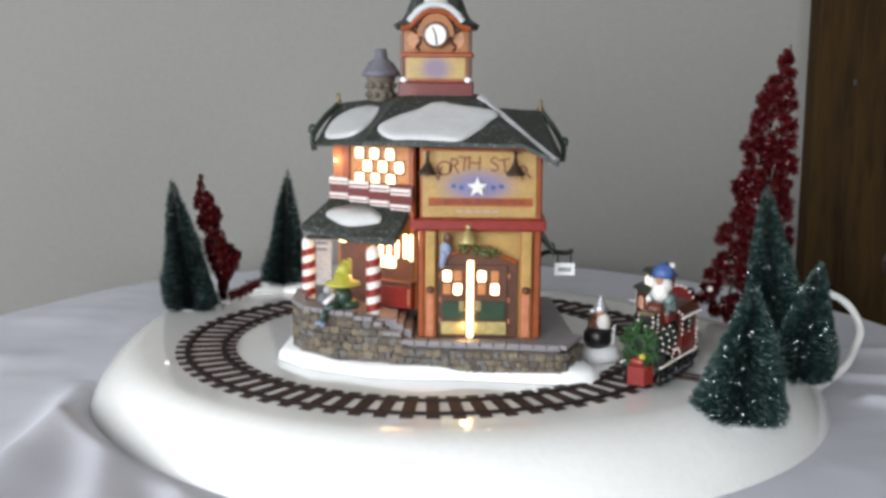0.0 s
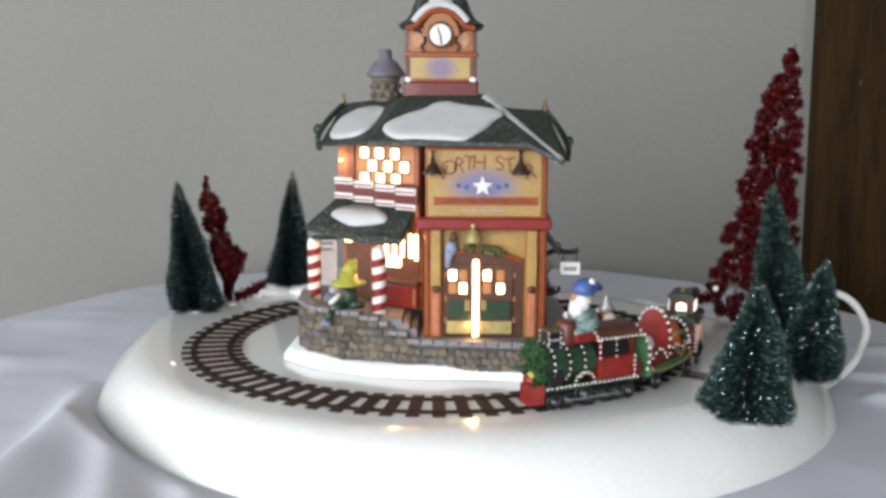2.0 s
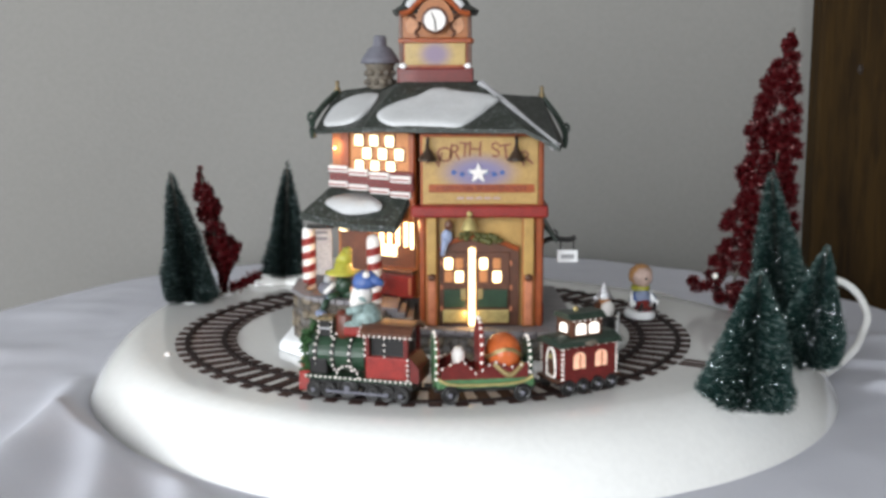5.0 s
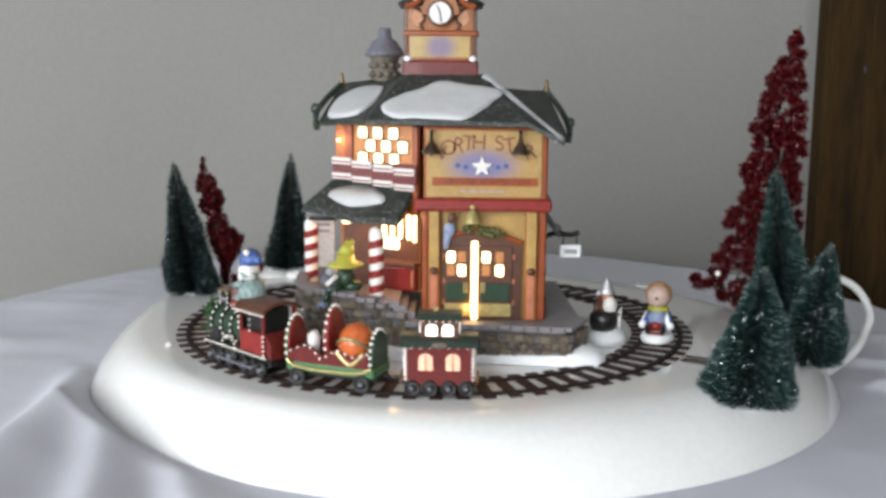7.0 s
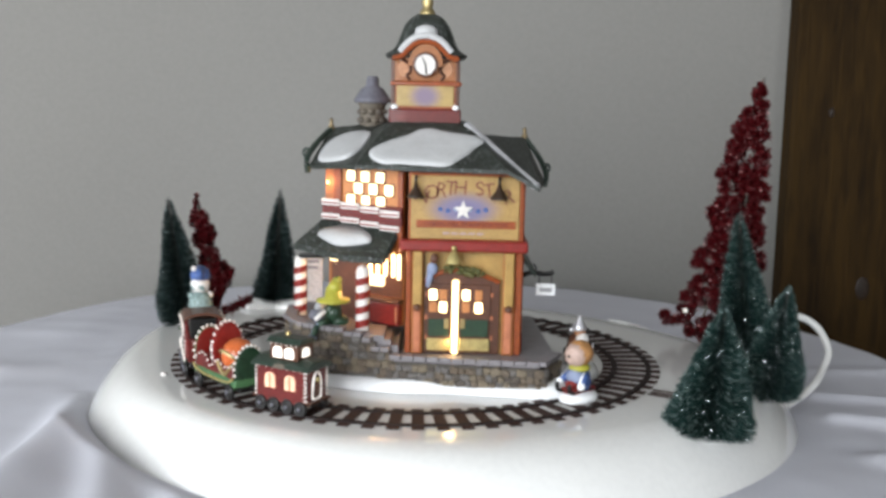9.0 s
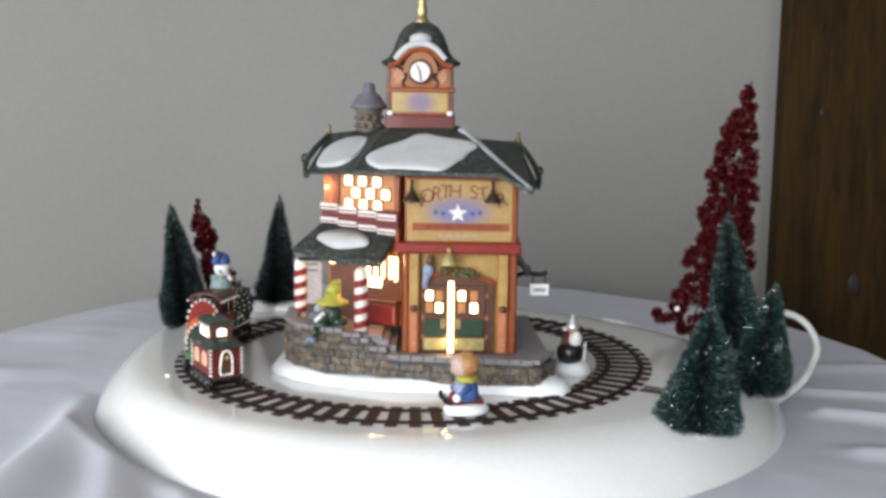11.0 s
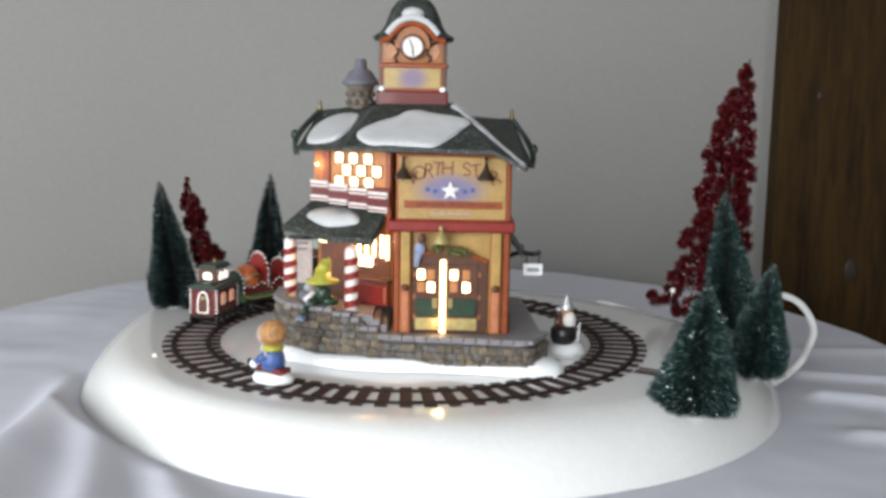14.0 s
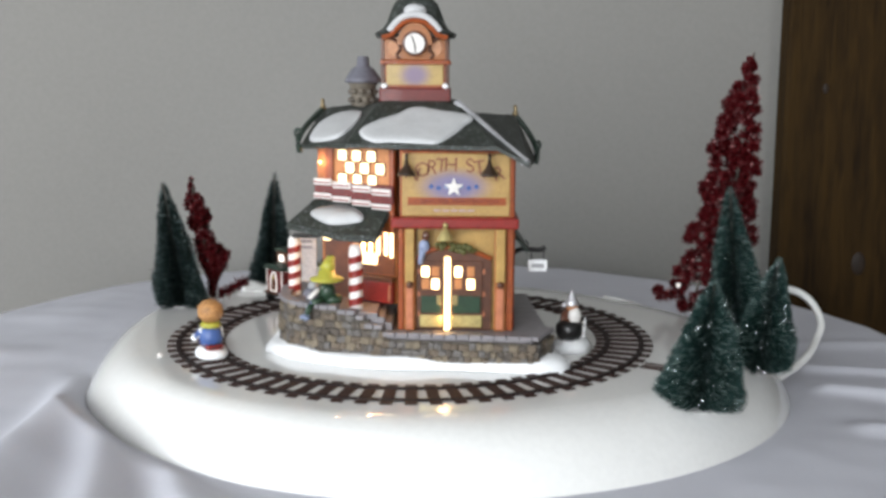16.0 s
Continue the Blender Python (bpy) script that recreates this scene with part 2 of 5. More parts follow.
def lathe(bm, prof, c=(0, 0, 0), seg=24, mi=0, sx=1.0, sy=1.0):
    """A turned body: prof is (radius, height) from the bottom up."""
    n0 = len(bm.faces)
    rings = []
    for r, z in prof:
        rings.append([bm.verts.new((c[0] + max(r, 1e-5) * math.cos(2 * math.pi * k / seg) * sx, c[1] + max(r, 1e-5) * math.sin(2 * math.pi * k / seg) * sy, c[2] + z)) for k in range(seg)])
    for a, b in zip(rings, rings[1:]):
        for k in range(seg):
            bm.faces.new((a[k], a[(k + 1) % seg], b[(k + 1) % seg], b[k]))
    bm.faces.new(rings[0][::-1])
    bm.faces.new(rings[-1])
    mark(bm, n0, mi)
    return bm


def prism(bm, pts, d, mi=0):
    """The polygon pts (3D), pushed along the vector d."""
    n0 = len(bm.faces)
    d = Vector(d)
    a = [bm.verts.new(p) for p in pts]
    b = [bm.verts.new(Vector(p) + d) for p in pts]
    n = len(pts)
    bm.faces.new(a[::-1])
    bm.faces.new(b)
    for k in range(n):
        bm.faces.new((a[k], a[(k + 1) % n], b[(k + 1) % n], b[k]))
    mark(bm, n0, mi)
    return bm


def tube(bm, pts, r, seg=8, mi=0):
    """A tube along a smooth line through pts."""
    n0 = len(bm.faces)
    P = [Vector(p) for p in pts]
    path = []
    for k in range(len(P) - 1):
        p0, p1, p2, p3 = P[max(k - 1, 0)], P[k], P[k + 1], P[min(k + 2, len(P) - 1)]
        for j in range(8):
            u = j / 8
            path.append(0.5 * (2 * p1 + (p2 - p0) * u + (2 * p0 - 5 * p1 + 4 * p2 - p3) * u * u + (3 * p1 - p0 - 3 * p2 + p3) * u ** 3))
    path.append(P[-1])
    rings = []
    for k, p in enumerate(path):
        d = (path[min(k + 1, len(path) - 1)] - path[max(k - 1, 0)]).normalized()
        q = d.to_track_quat("Z", "Y").to_matrix()
        rings.append([bm.verts.new(p + q @ Vector((r * math.cos(2 * math.pi * j / seg), r * math.sin(2 * math.pi * j / seg), 0))) for j in range(seg)])
    for a, b in zip(rings, rings[1:]):
        for j in range(seg):
            bm.faces.new((a[j], a[(j + 1) % seg], b[(j + 1) % seg], b[j]))
    bm.faces.new(rings[0][::-1])
    bm.faces.new(rings[-1])
    mark(bm, n0, mi)
    return bm


def B():
    return bmesh.new()


def ring(bm, prof, seg=160):
    """A ring round the z axis with the closed section prof of (radius, height)."""
    rs = [[bm.verts.new((r * math.cos(2 * math.pi * k / seg), r * math.sin(2 * math.pi * k / seg), z)) for k in range(seg)] for r, z in prof]
    for a, b in zip(rs, rs[1:] + rs[:1]):
        for k in range(seg):
            bm.faces.new((a[k], a[(k + 1) % seg], b[(k + 1) % seg], b[k]))
    return bm


def text(name, words, parent, m, size, material, spacing=1.0):
    """Flat raised lettering, centred, facing local +z."""
    cu = bpy.data.curves.new(name, "FONT")
    cu.body, cu.size, cu.align_x, cu.align_y, cu.extrude, cu.space_character = words, size, "CENTER", "CENTER", 0.0001, spacing
    cu.materials.append(material)
    ob = new(name, cu)
    ob.parent, ob.matrix_basis = parent, m
    return ob


def beads(parent, pts, r, name="bead"):
    """A row of small white beads, each on its own."""
    me = finish(name, ball(B(), (0, 0, 0), r, 1), M_LED, True)
    for p in pts:
        ob = new(name, me)
        ob.parent, ob.location = parent, p


def along(a, b, n):
    return [tuple(x + (y - x) * k / (n - 1) for x, y in zip(a, b)) for k in range(n)]


def arc(c, rx, rz, a0, a1, n, y=0.0):
    """Points on an upright arc in the xz plane."""
    return [(c[0] + rx * math.cos(radians(a0 + (a1 - a0) * k / (n - 1))), y, c[1] + rz * math.sin(radians(a0 + (a1 - a0) * k / (n - 1)))) for k in range(n)]


# ---- room ----
def plain(name, lo, hi, material, label, category):
    ob = part(name, box(B(), lo, hi), material)
    return tagged(ob, label, category, kind="structure")


FLOOR, CEIL, BACK, FRONT, WEST, EAST = -0.74, 1.75, 0.46, -1.5, -1.4, 1.7
plain("floor", (WEST, FRONT, FLOOR - 0.1), (EAST, BACK, FLOOR), M_FLOOR, "brown wooden floor of the room", "floor")
plain("ceiling", (WEST, FRONT, CEIL), (EAST, BACK, CEIL + 0.1), M_CEIL, "plain grey painted ceiling", "ceiling")
plain("wall_north", (WEST, BACK, FLOOR), (EAST, BACK + 0.1, CEIL), M_WALL, "plain warm grey painted wall", "wall")
plain("wall_east", (EAST, FRONT, FLOOR), (EAST + 0.1, BACK, CEIL), M_WALL, "plain warm grey painted wall", "wall")
south = B()
def wall_with_windows(name, spans, lo, hi, m, label):
    """A wall along x in its own space, 0.1 thick behind y = 0, with openings in the spans."""
    bm = B()
    xs = [lo] + [x for ab in spans for x in ab] + [hi]
    for k in range(0, len(xs), 2):
        box(bm, (xs[k], -0.1, FLOOR), (xs[k + 1], 0, CEIL), m=m)
    for a, b in spans:
        box(bm, (a, -0.1, FLOOR), (b, 0, -0.08), m=m)
        box(bm, (a, -0.1, 0.82), (b, 0, CEIL), m=m)
    tagged(part(name, bm, M_WALL), label, "wall", kind="structure")


def window_frame(name, a, b, m):
    f = B()
    for lo, hi in (((a, -0.08), (a + 0.03, 0.82)), ((b - 0.03, -0.08), (b, 0.82)), ((a + 0.03, -0.08), (b - 0.03, -0.05)), ((a + 0.03, 0.79), (b - 0.03, 0.82))):
        box(f, (lo[0], -0.08, lo[1]), (hi[0], -0.02, hi[1]), m=m)
    tagged(part(name, f, M_WHITE), "white painted frame of an assumed window in the wall", "window", kind="structure")


SOUTH, WESTM = pose(0, FRONT, 0), pose(WEST, 0, 0, 0, 0, -90)
wall_with_windows("wall_south", [(-1.15, -0.05), (0.76, 1.20)], WEST, EAST, SOUTH, "plain grey painted wall with two window openings")
# west opening and its frame are added, unseen, round that source
wall_with_windows("wall_west", [(0.15, 1.09)], -BACK, -FRONT, WESTM, "plain warm grey painted wall with an added window opening")
window_frame("added_window", 0.15, 1.09, WESTM)
window_frame("window_2", -1.15, -0.05, SOUTH)
window_frame("window_3", 0.76, 1.20, SOUTH)

# upright stained boards against the wall beside the table
panel = thing("wood_panel", "dark brown stained wooden panel with knots against the wall", "panel", kind="structure")
for k, (a, b) in enumerate(((0.3485, 0.52), (0.5215, 0.70), (0.7015, 0.88))):
    part("board", box(B(), (a, BACK - 0.03, FLOOR), (b, BACK, 1.6), bevel=0.003), M_WOOD, panel)
kn = B()
for x, z, r in ((0.43, -0.028, 0.007), (0.387, 0.145, 0.003), (0.47, 0.20, 0.004)):
    lathe(kn, [(r, 0), (r * 0.8, 0.001), (r * 0.3, 0.0014)], seg=14, sy=1.7)
    vs = [v for v in kn.verts if not v.tag]
    bmesh.ops.transform(kn, matrix=Matrix.Translation((x, BACK - 0.03, z)) @ pose(0, 0, 0, 90), verts=vs)
    for v in kn.verts:
        v.tag = True
part("knot", kn, mat("wood_knot", (0.02, 0.011, 0.006), 0.5, var=0.4, scale=150), panel)

# ---- table and cloth ----
TC, TR, TZ = (0.001, 0.052), 0.345, -0.028
TY_SHARE = 1.05     # the table is slightly oval
table = thing("side_table", "round side table hidden under a white cloth", "table", pose(TC[0], TC[1], FLOOR))
part("tabletop", lathe(B(), [(TR - 0.012, TZ - 0.03 - FLOOR), (TR - 0.008, TZ - 0.008 - FLOOR), (TR - 0.012, TZ - 0.006 - FLOOR)], seg=64, sy=TY_SHARE), M_WOOD, table)
part("pedestal", lathe(B(), [(0.16, 0), (0.15, 0.03), (0.04, 0.06), (0.03, 0.35), (0.05, 0.6), (0.1, TZ - 0.03 - FLOOR)], seg=32), M_WOOD, table)

# folds: start, end, width, height
FOLDS = [((-0.27, 0.05), (-0.36, 0.06), 0.020, 0.003), ((-0.27, 0.16), (-0.22, 0.30), 0.03, 0.003),
         ((0.25, -0.02), (0.40, -0.06), 0.008, 0.005), ((0.25, 0.03), (0.40, 0.01), 0.006, 0.004), ((0.25, -0.09), (0.40, -0.13), 0.010, 0.004), ((0.24, 0.09), (0.40, 0.10), 0.010, 0.003)]
# steep folds: start, end, width of the steep side, width of the long side, height
STEPS = [((-0.188, -0.026), (-0.170, -0.337), 0.016, 0.036, 0.019), ((-0.162, -0.097), (-0.087, -0.34), 0.012, 0.020, 0.009), ((-0.125, -0.145), (-0.065, -0.241), 0.010, 0.020, 0.008)]


def cloth_z(x, y):
    h = 0.0
    for a, b, w, amp in FOLDS:
        ax, ay = a
        dx, dy = b[0] - ax, b[1] - ay
        u = ((x - ax) * dx + (y - ay) * dy) / (dx * dx + dy * dy)
        d = math.hypot(x - ax - dx * min(max(u, 0), 1), y - ay - dy * min(max(u, 0), 1))
        h += amp * math.exp(-(d / w) ** 2) * (1 if u < 0.8 else max(0, 1 - (u - 0.8) * 3))
    for a, b, w1, w2, amp in STEPS:
        dx, dy = b[0] - a[0], b[1] - a[1]
        n = math.hypot(dx, dy)
        u = ((x - a[0]) * dx + (y - a[1]) * dy) / (n * n)
        d = ((x - a[0]) * dy - (y - a[1]) * dx) / n
        d += 0.004 * math.sin(u * 7)
        h += amp * (math.exp(-(d / w1) ** 2) if d > 0 else math.exp(-(d / w2) ** 2)) * min(1, max(0, (1.05 - u) / 0.35)) * min(1, max(0, (u + 0.1) / 0.12))
    h += 0.0012 * noise.noise((x * 14, y * 14, 0.3)) + 0.0006 * noise.noise((x * 45, y * 45, 0.7))
    out = math.hypot(x - BC[0], y - BC[1]) - BR
    return TZ + h * min(1, max(0, (out + 0.004) / 0.022))


BC, BR, BH = (0.016, 0.0150), 0.2115, 0.028
cl = B()
NR, NA = 120, 520
grid = []
for i in range(NR + 30):
    row = []
    for k in range(NA):
        a = 2 * math.pi * k / NA
        if i <= NR:
            r = TR * i / NR
            x, y = TC[0] + r * math.cos(a), TC[1] + r * math.sin(a) * TY_SHARE
            row.append((x, y, cloth_z(x, y)))
        else:
            s = (i - NR) / 29
            x, y = TC[0] + TR * math.cos(a), TC[1] + TR * math.sin(a) * TY_SHARE
            roll = min(1, s * 6)
            wave = 0.5 + 0.5 * math.sin(a * 17 + 1.5 * math.sin(a * 3))
            r = TR + (0.010 * math.sin(roll * math.pi / 2) + 0.035 * s * wave) * (1 if math.sin(a) < 0.3 else 0.5)
            row.append((TC[0] + r * math.cos(a), TC[1] + r * math.sin(a) * TY_SHARE, cloth_z(x, y) - 0.01 * (1 - math.cos(roll * math.pi / 2)) - 0.45 * s * s - 0.06 * s))
    grid.append([cl.verts.new(p) for p in (row if i else row[:1])])
for k in range(NA):
    cl.faces.new((grid[0][0], grid[1][k], grid[1][(k + 1) % NA]))
for a, b in zip(grid[1:], grid[2:]):
    for k in range(NA):
        cl.faces.new((a[k], b[k], b[(k + 1) % NA], a[(k + 1) % NA]))
tagged(part("tablecloth", cl, M_CLOTH, smooth=True), "white cotton tablecloth with soft folds over the round table", "tablecloth")

# ---- ceramic base ----
def plateau(a):
    """How far the flat top reaches at the angle a: further on the tree sides than in front."""
    return 0.158 + 0.036 * math.exp(-(math.remainder(a + 0.15, math.tau) / 0.62) ** 2) + 0.034 * math.exp(-(math.remainder(a - 2.45, math.tau) / 0.62) ** 2)


def base_point(a, s):
    """A point of the base's slope at the angle a, s from 0 (plateau) to 1 (foot)."""
    p = plateau(a)
    x0, y0 = p * math.cos(a), p * math.sin(a)
    x1, y1 = BC[0] + BR * math.cos(a), BC[1] + BR * math.sin(a)
    return x0 + (x1 - x0) * s, y0 + (y1 - y0) * s, -BH * (0.10 * s + 0.90 * s ** 2.4)


def base_z(x, y):
    """The height of the base's surface at a place, or the cloth's beyond it."""
    best, a = 0.0, math.atan2(y, x)
    if math.hypot(x, y) <= plateau(a):
        return 0.0
    lo, hi = 0.0, 1.0
    for _ in range(30):
        mid = (lo + hi) / 2
        k = a
        for _ in range(6):
            p = base_point(k, mid)
            k += math.atan2(y, x) - math.atan2(p[1], p[0])
        p = base_point(k, mid)
        if math.hypot(p[0], p[1]) < math.hypot(x, y):
            lo = mid
        else:
            hi = mid
    return base_point(k, lo)[2] if lo < 0.999 else TZ


bb = B()
NA = 160
ss = [1 - (1 - k / 28) ** 1.7 for k in range(29)]
rings = [[bb.verts.new((r * math.cos(2 * math.pi * k / NA), r * math.sin(2 * math.pi * k / NA), 0)) for k in range(NA)] for r in (0.05, 0.11, 0.145, 0.153)]
rings += [[bb.verts.new(base_point(2 * math.pi * k / NA, s)) for k in range(NA)] for s in ss]
rings.append([bb.verts.new((*base_point(2 * math.pi * k / NA, 0.93)[:2], -BH - 0.0008)) for k in range(NA)])
bb.faces.new(rings[0])
for a, b in zip(rings, rings[1:]):
    for k in range(NA):
        bb.faces.new((a[k], b[k], b[(k + 1) % NA], a[(k + 1) % NA]))
bb.faces.new(rings[-1][::-1])
tagged(part("display_base", bb, M_CERAMIC, smooth=True), "glossy white glazed ceramic base shaped like a snowy mound", "display base")

# ---- railway track ----
track = thing("railway_track", "ring of dark brown toy railway track on the white base", "track")
for r in (0.1383, 0.1185):
    part("rail", ring(B(), [(r - 0.0016, 0.0001), (r - 0.0014, 0.0011), (r + 0.0014, 0.0011), (r + 0.0016, 0.0001)]), M_RAIL, track)
tie_mesh = finish("tie", box(B(), (0.1115, -0.0031, 0.0001), (0.145, 0.0031, 0.0006), bevel=0.0002), M_TIE)
for k in range(74):
    ob = new("tie", tie_mesh)
    ob.parent = track
    ob.matrix_basis = pose(0, 0, 0, 0, 0, -83.07 + 360 / 74 * k)
stub_mesh = finish("stub_tie", box(B(), (0.1465, -0.0009, 0.0001), (0.1600, 0.0009, 0.0006)), M_TIE)
for a in (-27.6, -29.6, -31.2):
    ob = new("stub_tie", stub_mesh)
    ob.parent = track
    ob.matrix_basis = pose(0, 0, base_z(0.153 * math.cos(radians(a)), 0.153 * math.sin(radians(a))), 0, 0, a + 1.5)
peg = tagged(part("white_peg", lathe(B(), [(0.0018, -0.0003), (0.0016, 0.0010), (0.0006, 0.0017)], seg=12), M_WHITE, smooth=True, m=pose(-0.139, -0.056, base_z(-0.139, -0.056))), "tiny white peg beside the toy track", "peg")


# ---- station: platform ----
platform = thing("station_platform", "raised grey platform with rubble stone wall and snowy foot", "platform", pose(-0.0025, 0, 0))
TOPZ = 0.019
snow = B()
outline = [(-0.079, -0.046), (-0.064, -0.062), (-0.048, -0.071), (-0.028, -0.080), (-0.005, -0.084), (0.02, -0.083), (0.045, -0.086), (0.068, -0.089), (0.085, -0.088), (0.091, -0.080),
           (0.086, -0.06), (0.080, -0.02), (0.074, 0.05), (-0.06, 0.055), (-0.078, 0.0)]
lo = [snow.verts.new((x, y, 0.0003)) for x, y in outline]
mi = [snow.verts.new((x * 0.995, y * 0.995, 0.0042 + 0.001 * math.sin(k * 2.1))) for k, (x, y) in enumerate(outline)]
hi = [snow.verts.new((x * 0.955, y * 0.945, 0.0065 + 0.001 * math.sin(k * 1.7))) for k, (x, y) in enumerate(outline)]
n = len(outline)
for p, q in ((lo, mi), (mi, hi)):
    for k in range(n):
        snow.faces.new((p[k], p[(k + 1) % n], q[(k + 1) % n], q[k]))
snow.faces.new(hi)
part("snow_skirt", snow, M_SNOW, platform, "white painted snow bank", smooth=True)
part("paving", prism(B(), [(-0.014, -0.0745, 0.003), (0.070, -0.0830, 0.003), (0.079, -0.060, 0.003), (0.074, 0.035, 0.003), (-0.014, 0.035, 0.003)], (0, 0, TOPZ - 0.003)), M_PAVE, platform)
terrace = prism(B(), [(-0.0135, -0.0705, 0.003), (-0.0135, 0.03, 0.003), (-0.066, 0.03, 0.003), (-0.071, -0.010, 0.003), (-0.0685, -0.038, 0.003), (-0.060, -0.054, 0.003), (-0.043, -0.064, 0.003)], (0, 0, 0.0255))
part("terrace", terrace, M_PAVE, platform)
for k, (x, z) in enumerate(((-0.0135, 0.0255), (-0.0095, 0.0225))):
    part("step", box(B(), (x, -0.071, TOPZ), (x + 0.004, -0.035, z + 0.001), bevel=0.0006), M_PAVE, platform)

LEFT = [(-0.0715, -0.010), (-0.0700, -0.038), (-0.0615, -0.0555), (-0.0435, -0.0665), (-0.010, -0.0745)]
RIGHT = [(-0.010, -0.0765), (0.0715, -0.0850), (0.0815, -0.062)]


def on_line(line, s):
    """Place and direction at the length s along a plan line."""
    for a, b in zip(line, line[1:]):
        d = math.hypot(b[0] - a[0], b[1] - a[1])
        if s <= d or b is line[-1]:
            u = s / d
            return a[0] + (b[0] - a[0]) * u, a[1] + (b[1] - a[1]) * u, math.degrees(math.atan2(b[1] - a[1], b[0] - a[0]))
        s -= d


rnd = random.Random(4)
stone_mats = [mat("stone_%s" % nm, c, 0.55, var=0.55, scale=420, bump=0.7, fine=900, coat=0.15, spots=0.40, spot_color=(0.33, 0.28, 0.2)) for nm, c in (("brown", (0.15, 0.115, 0.085)), ("grey", (0.15, 0.14, 0.135)), ("tan", (0.21, 0.17, 0.12)), ("dark", (0.09, 0.075, 0.065)))]
stone_meshes = []
for k in range(16):
    bm = B()
    bmesh.ops.create_cube(bm, size=1)
    bmesh.ops.bevel(bm, geom=list(bm.edges), offset=0.2, segments=2, affect="EDGES", profile=0.6)
    for v in bm.verts:
        v.co += Vector((rnd.uniform(-0.07, 0.07), rnd.uniform(-0.05, 0.05), rnd.uniform(-0.07, 0.07)))
    stone_meshes.append(finish("stone", bm, stone_mats[(k * 7) % 4], True))


def stone_wall(line, height, row_h, z0=0.004):
    total = sum(math.hypot(b[0] - a[0], b[1] - a[1]) for a, b in zip(line, line[1:]))
    z, r = z0, 0
    while z < 0.034:
        s = -rnd.uniform(0, 0.003)
        while s < total:
            w = rnd.uniform(0.0030, 0.0060)
            x, y, a = on_line(line, min(max(s + w / 2, 0), total))
            h = row_h * rnd.uniform(0.85, 1.15)
            if z + h * 0.7 < height(x):
                ob = new("stone", rnd.choice(stone_meshes))
                ob.parent = platform
                ob.matrix_basis = pose(x, y, z + h / 2, 0, rnd.uniform(-22, 22), a) @ Matrix.Diagonal((w * 0.98, 0.0042 * rnd.uniform(0.8, 1.2), h, 1))
            s += w
        z, r = z + row_h, r + 1


def left_top(x):
    return 0.0305 if x < -0.036 else 0.0285 if x < -0.026 else 0.0260 if x < -0.018 else 0.0215


core = B()
for line, top in ((LEFT, left_top), (RIGHT, lambda x: 0.0165)):
    total = sum(math.hypot(b[0] - a[0], b[1] - a[1]) for a, b in zip(line, line[1:]))
    k = int(total / 0.004)
    for j in range(k):
        x, y, a = on_line(line, (j + 0.5) * total / k)
        box(core, (-total / k * 0.55, -0.0005, 0.003), (total / k * 0.55, 0.004, top(x) - 0.001), m=pose(x, y, 0, 0, 0, a))
part("mortar", core, M_MORTAR, platform)["kind"] = "stuff"
cope_mesh = finish("coping_stone", box(B(), (-0.5, -0.5, -0.5), (0.5, 0.5, 0.5), bevel=0.12), M_PAVE)


def coping(line, count, top):
    total = sum(math.hypot(b[0] - a[0], b[1] - a[1]) for a, b in zip(line, line[1:]))
    for j in range(count):
        x, y, a = on_line(line, (j + 0.5) * total / count)
        ob = new("coping_stone", cope_mesh)
        ob.parent = platform
        ob.matrix_basis = pose(x, y, top(x), 0, 0, a) @ Matrix.Translation((0, 0.0012, 0)) @ Matrix.Diagonal((total / count * 0.96, 0.0070, 0.0026, 1))


coping(RIGHT, 16, lambda x: 0.0186)
coping(LEFT, 20, lambda x: left_top(x) + 0.0006)

# ---- station: building ----
station = thing("toy_station", "lit ceramic toy railway station with clock tower and snowy green roof", "toy building", pose(-0.0025, 0, 0))
WA, WB = Vector((-0.004, -0.058, 0)), Vector((-0.050, -0.030, 0))     # the slanting shop front
WD = (WA - WB).normalized()
WN = Vector((WD.y, -WD.x, 0))
WL = (WA - WB).length
WM = Matrix(((WD.x, -WN.x, 0, WB.x), (WD.y, -WN.y, 0, WB.y), (0, 0, 1, 0), (0, 0, 0, 1)))   # x along, -y out of the wall


def wbox(bm, u0, u1, out, inn, z0, z1, bevel=0.0, mi=0):
    """A box on the shop front: along it in shares, out of and into it in metres."""
    return box(bm, (u0 * WL, -out, z0), (u1 * WL, inn, z1), bevel, WM, mi)


part("lower_wall", box(B(), (0.000, -0.0660, TOPZ), (0.0585, 0.030, 0.0765)), M_BRICKDOT, station)
part("upper_wall", box(B(), (-0.0015, -0.0680, 0.0765), (0.0605, 0.030, 0.117)), M_ORANGE, station)
part("wing_wall", prism(B(), [(WA.x, WA.y, 0.0715), (-0.0025, 0.03, 0.0715), (-0.050, 0.03, 0.0715), (WB.x, WB.y, 0.0715)], (0, 0, 0.045)), M_AMBER, station)
part("shop_wall", prism(B(), [(-0.004, -0.046, 0.0285), (-0.0005, 0.03, 0.0285), (-0.049, 0.03, 0.0285), (-0.049, -0.019, 0.0285)], (0, 0, 0.043)), M_AMBER, station)

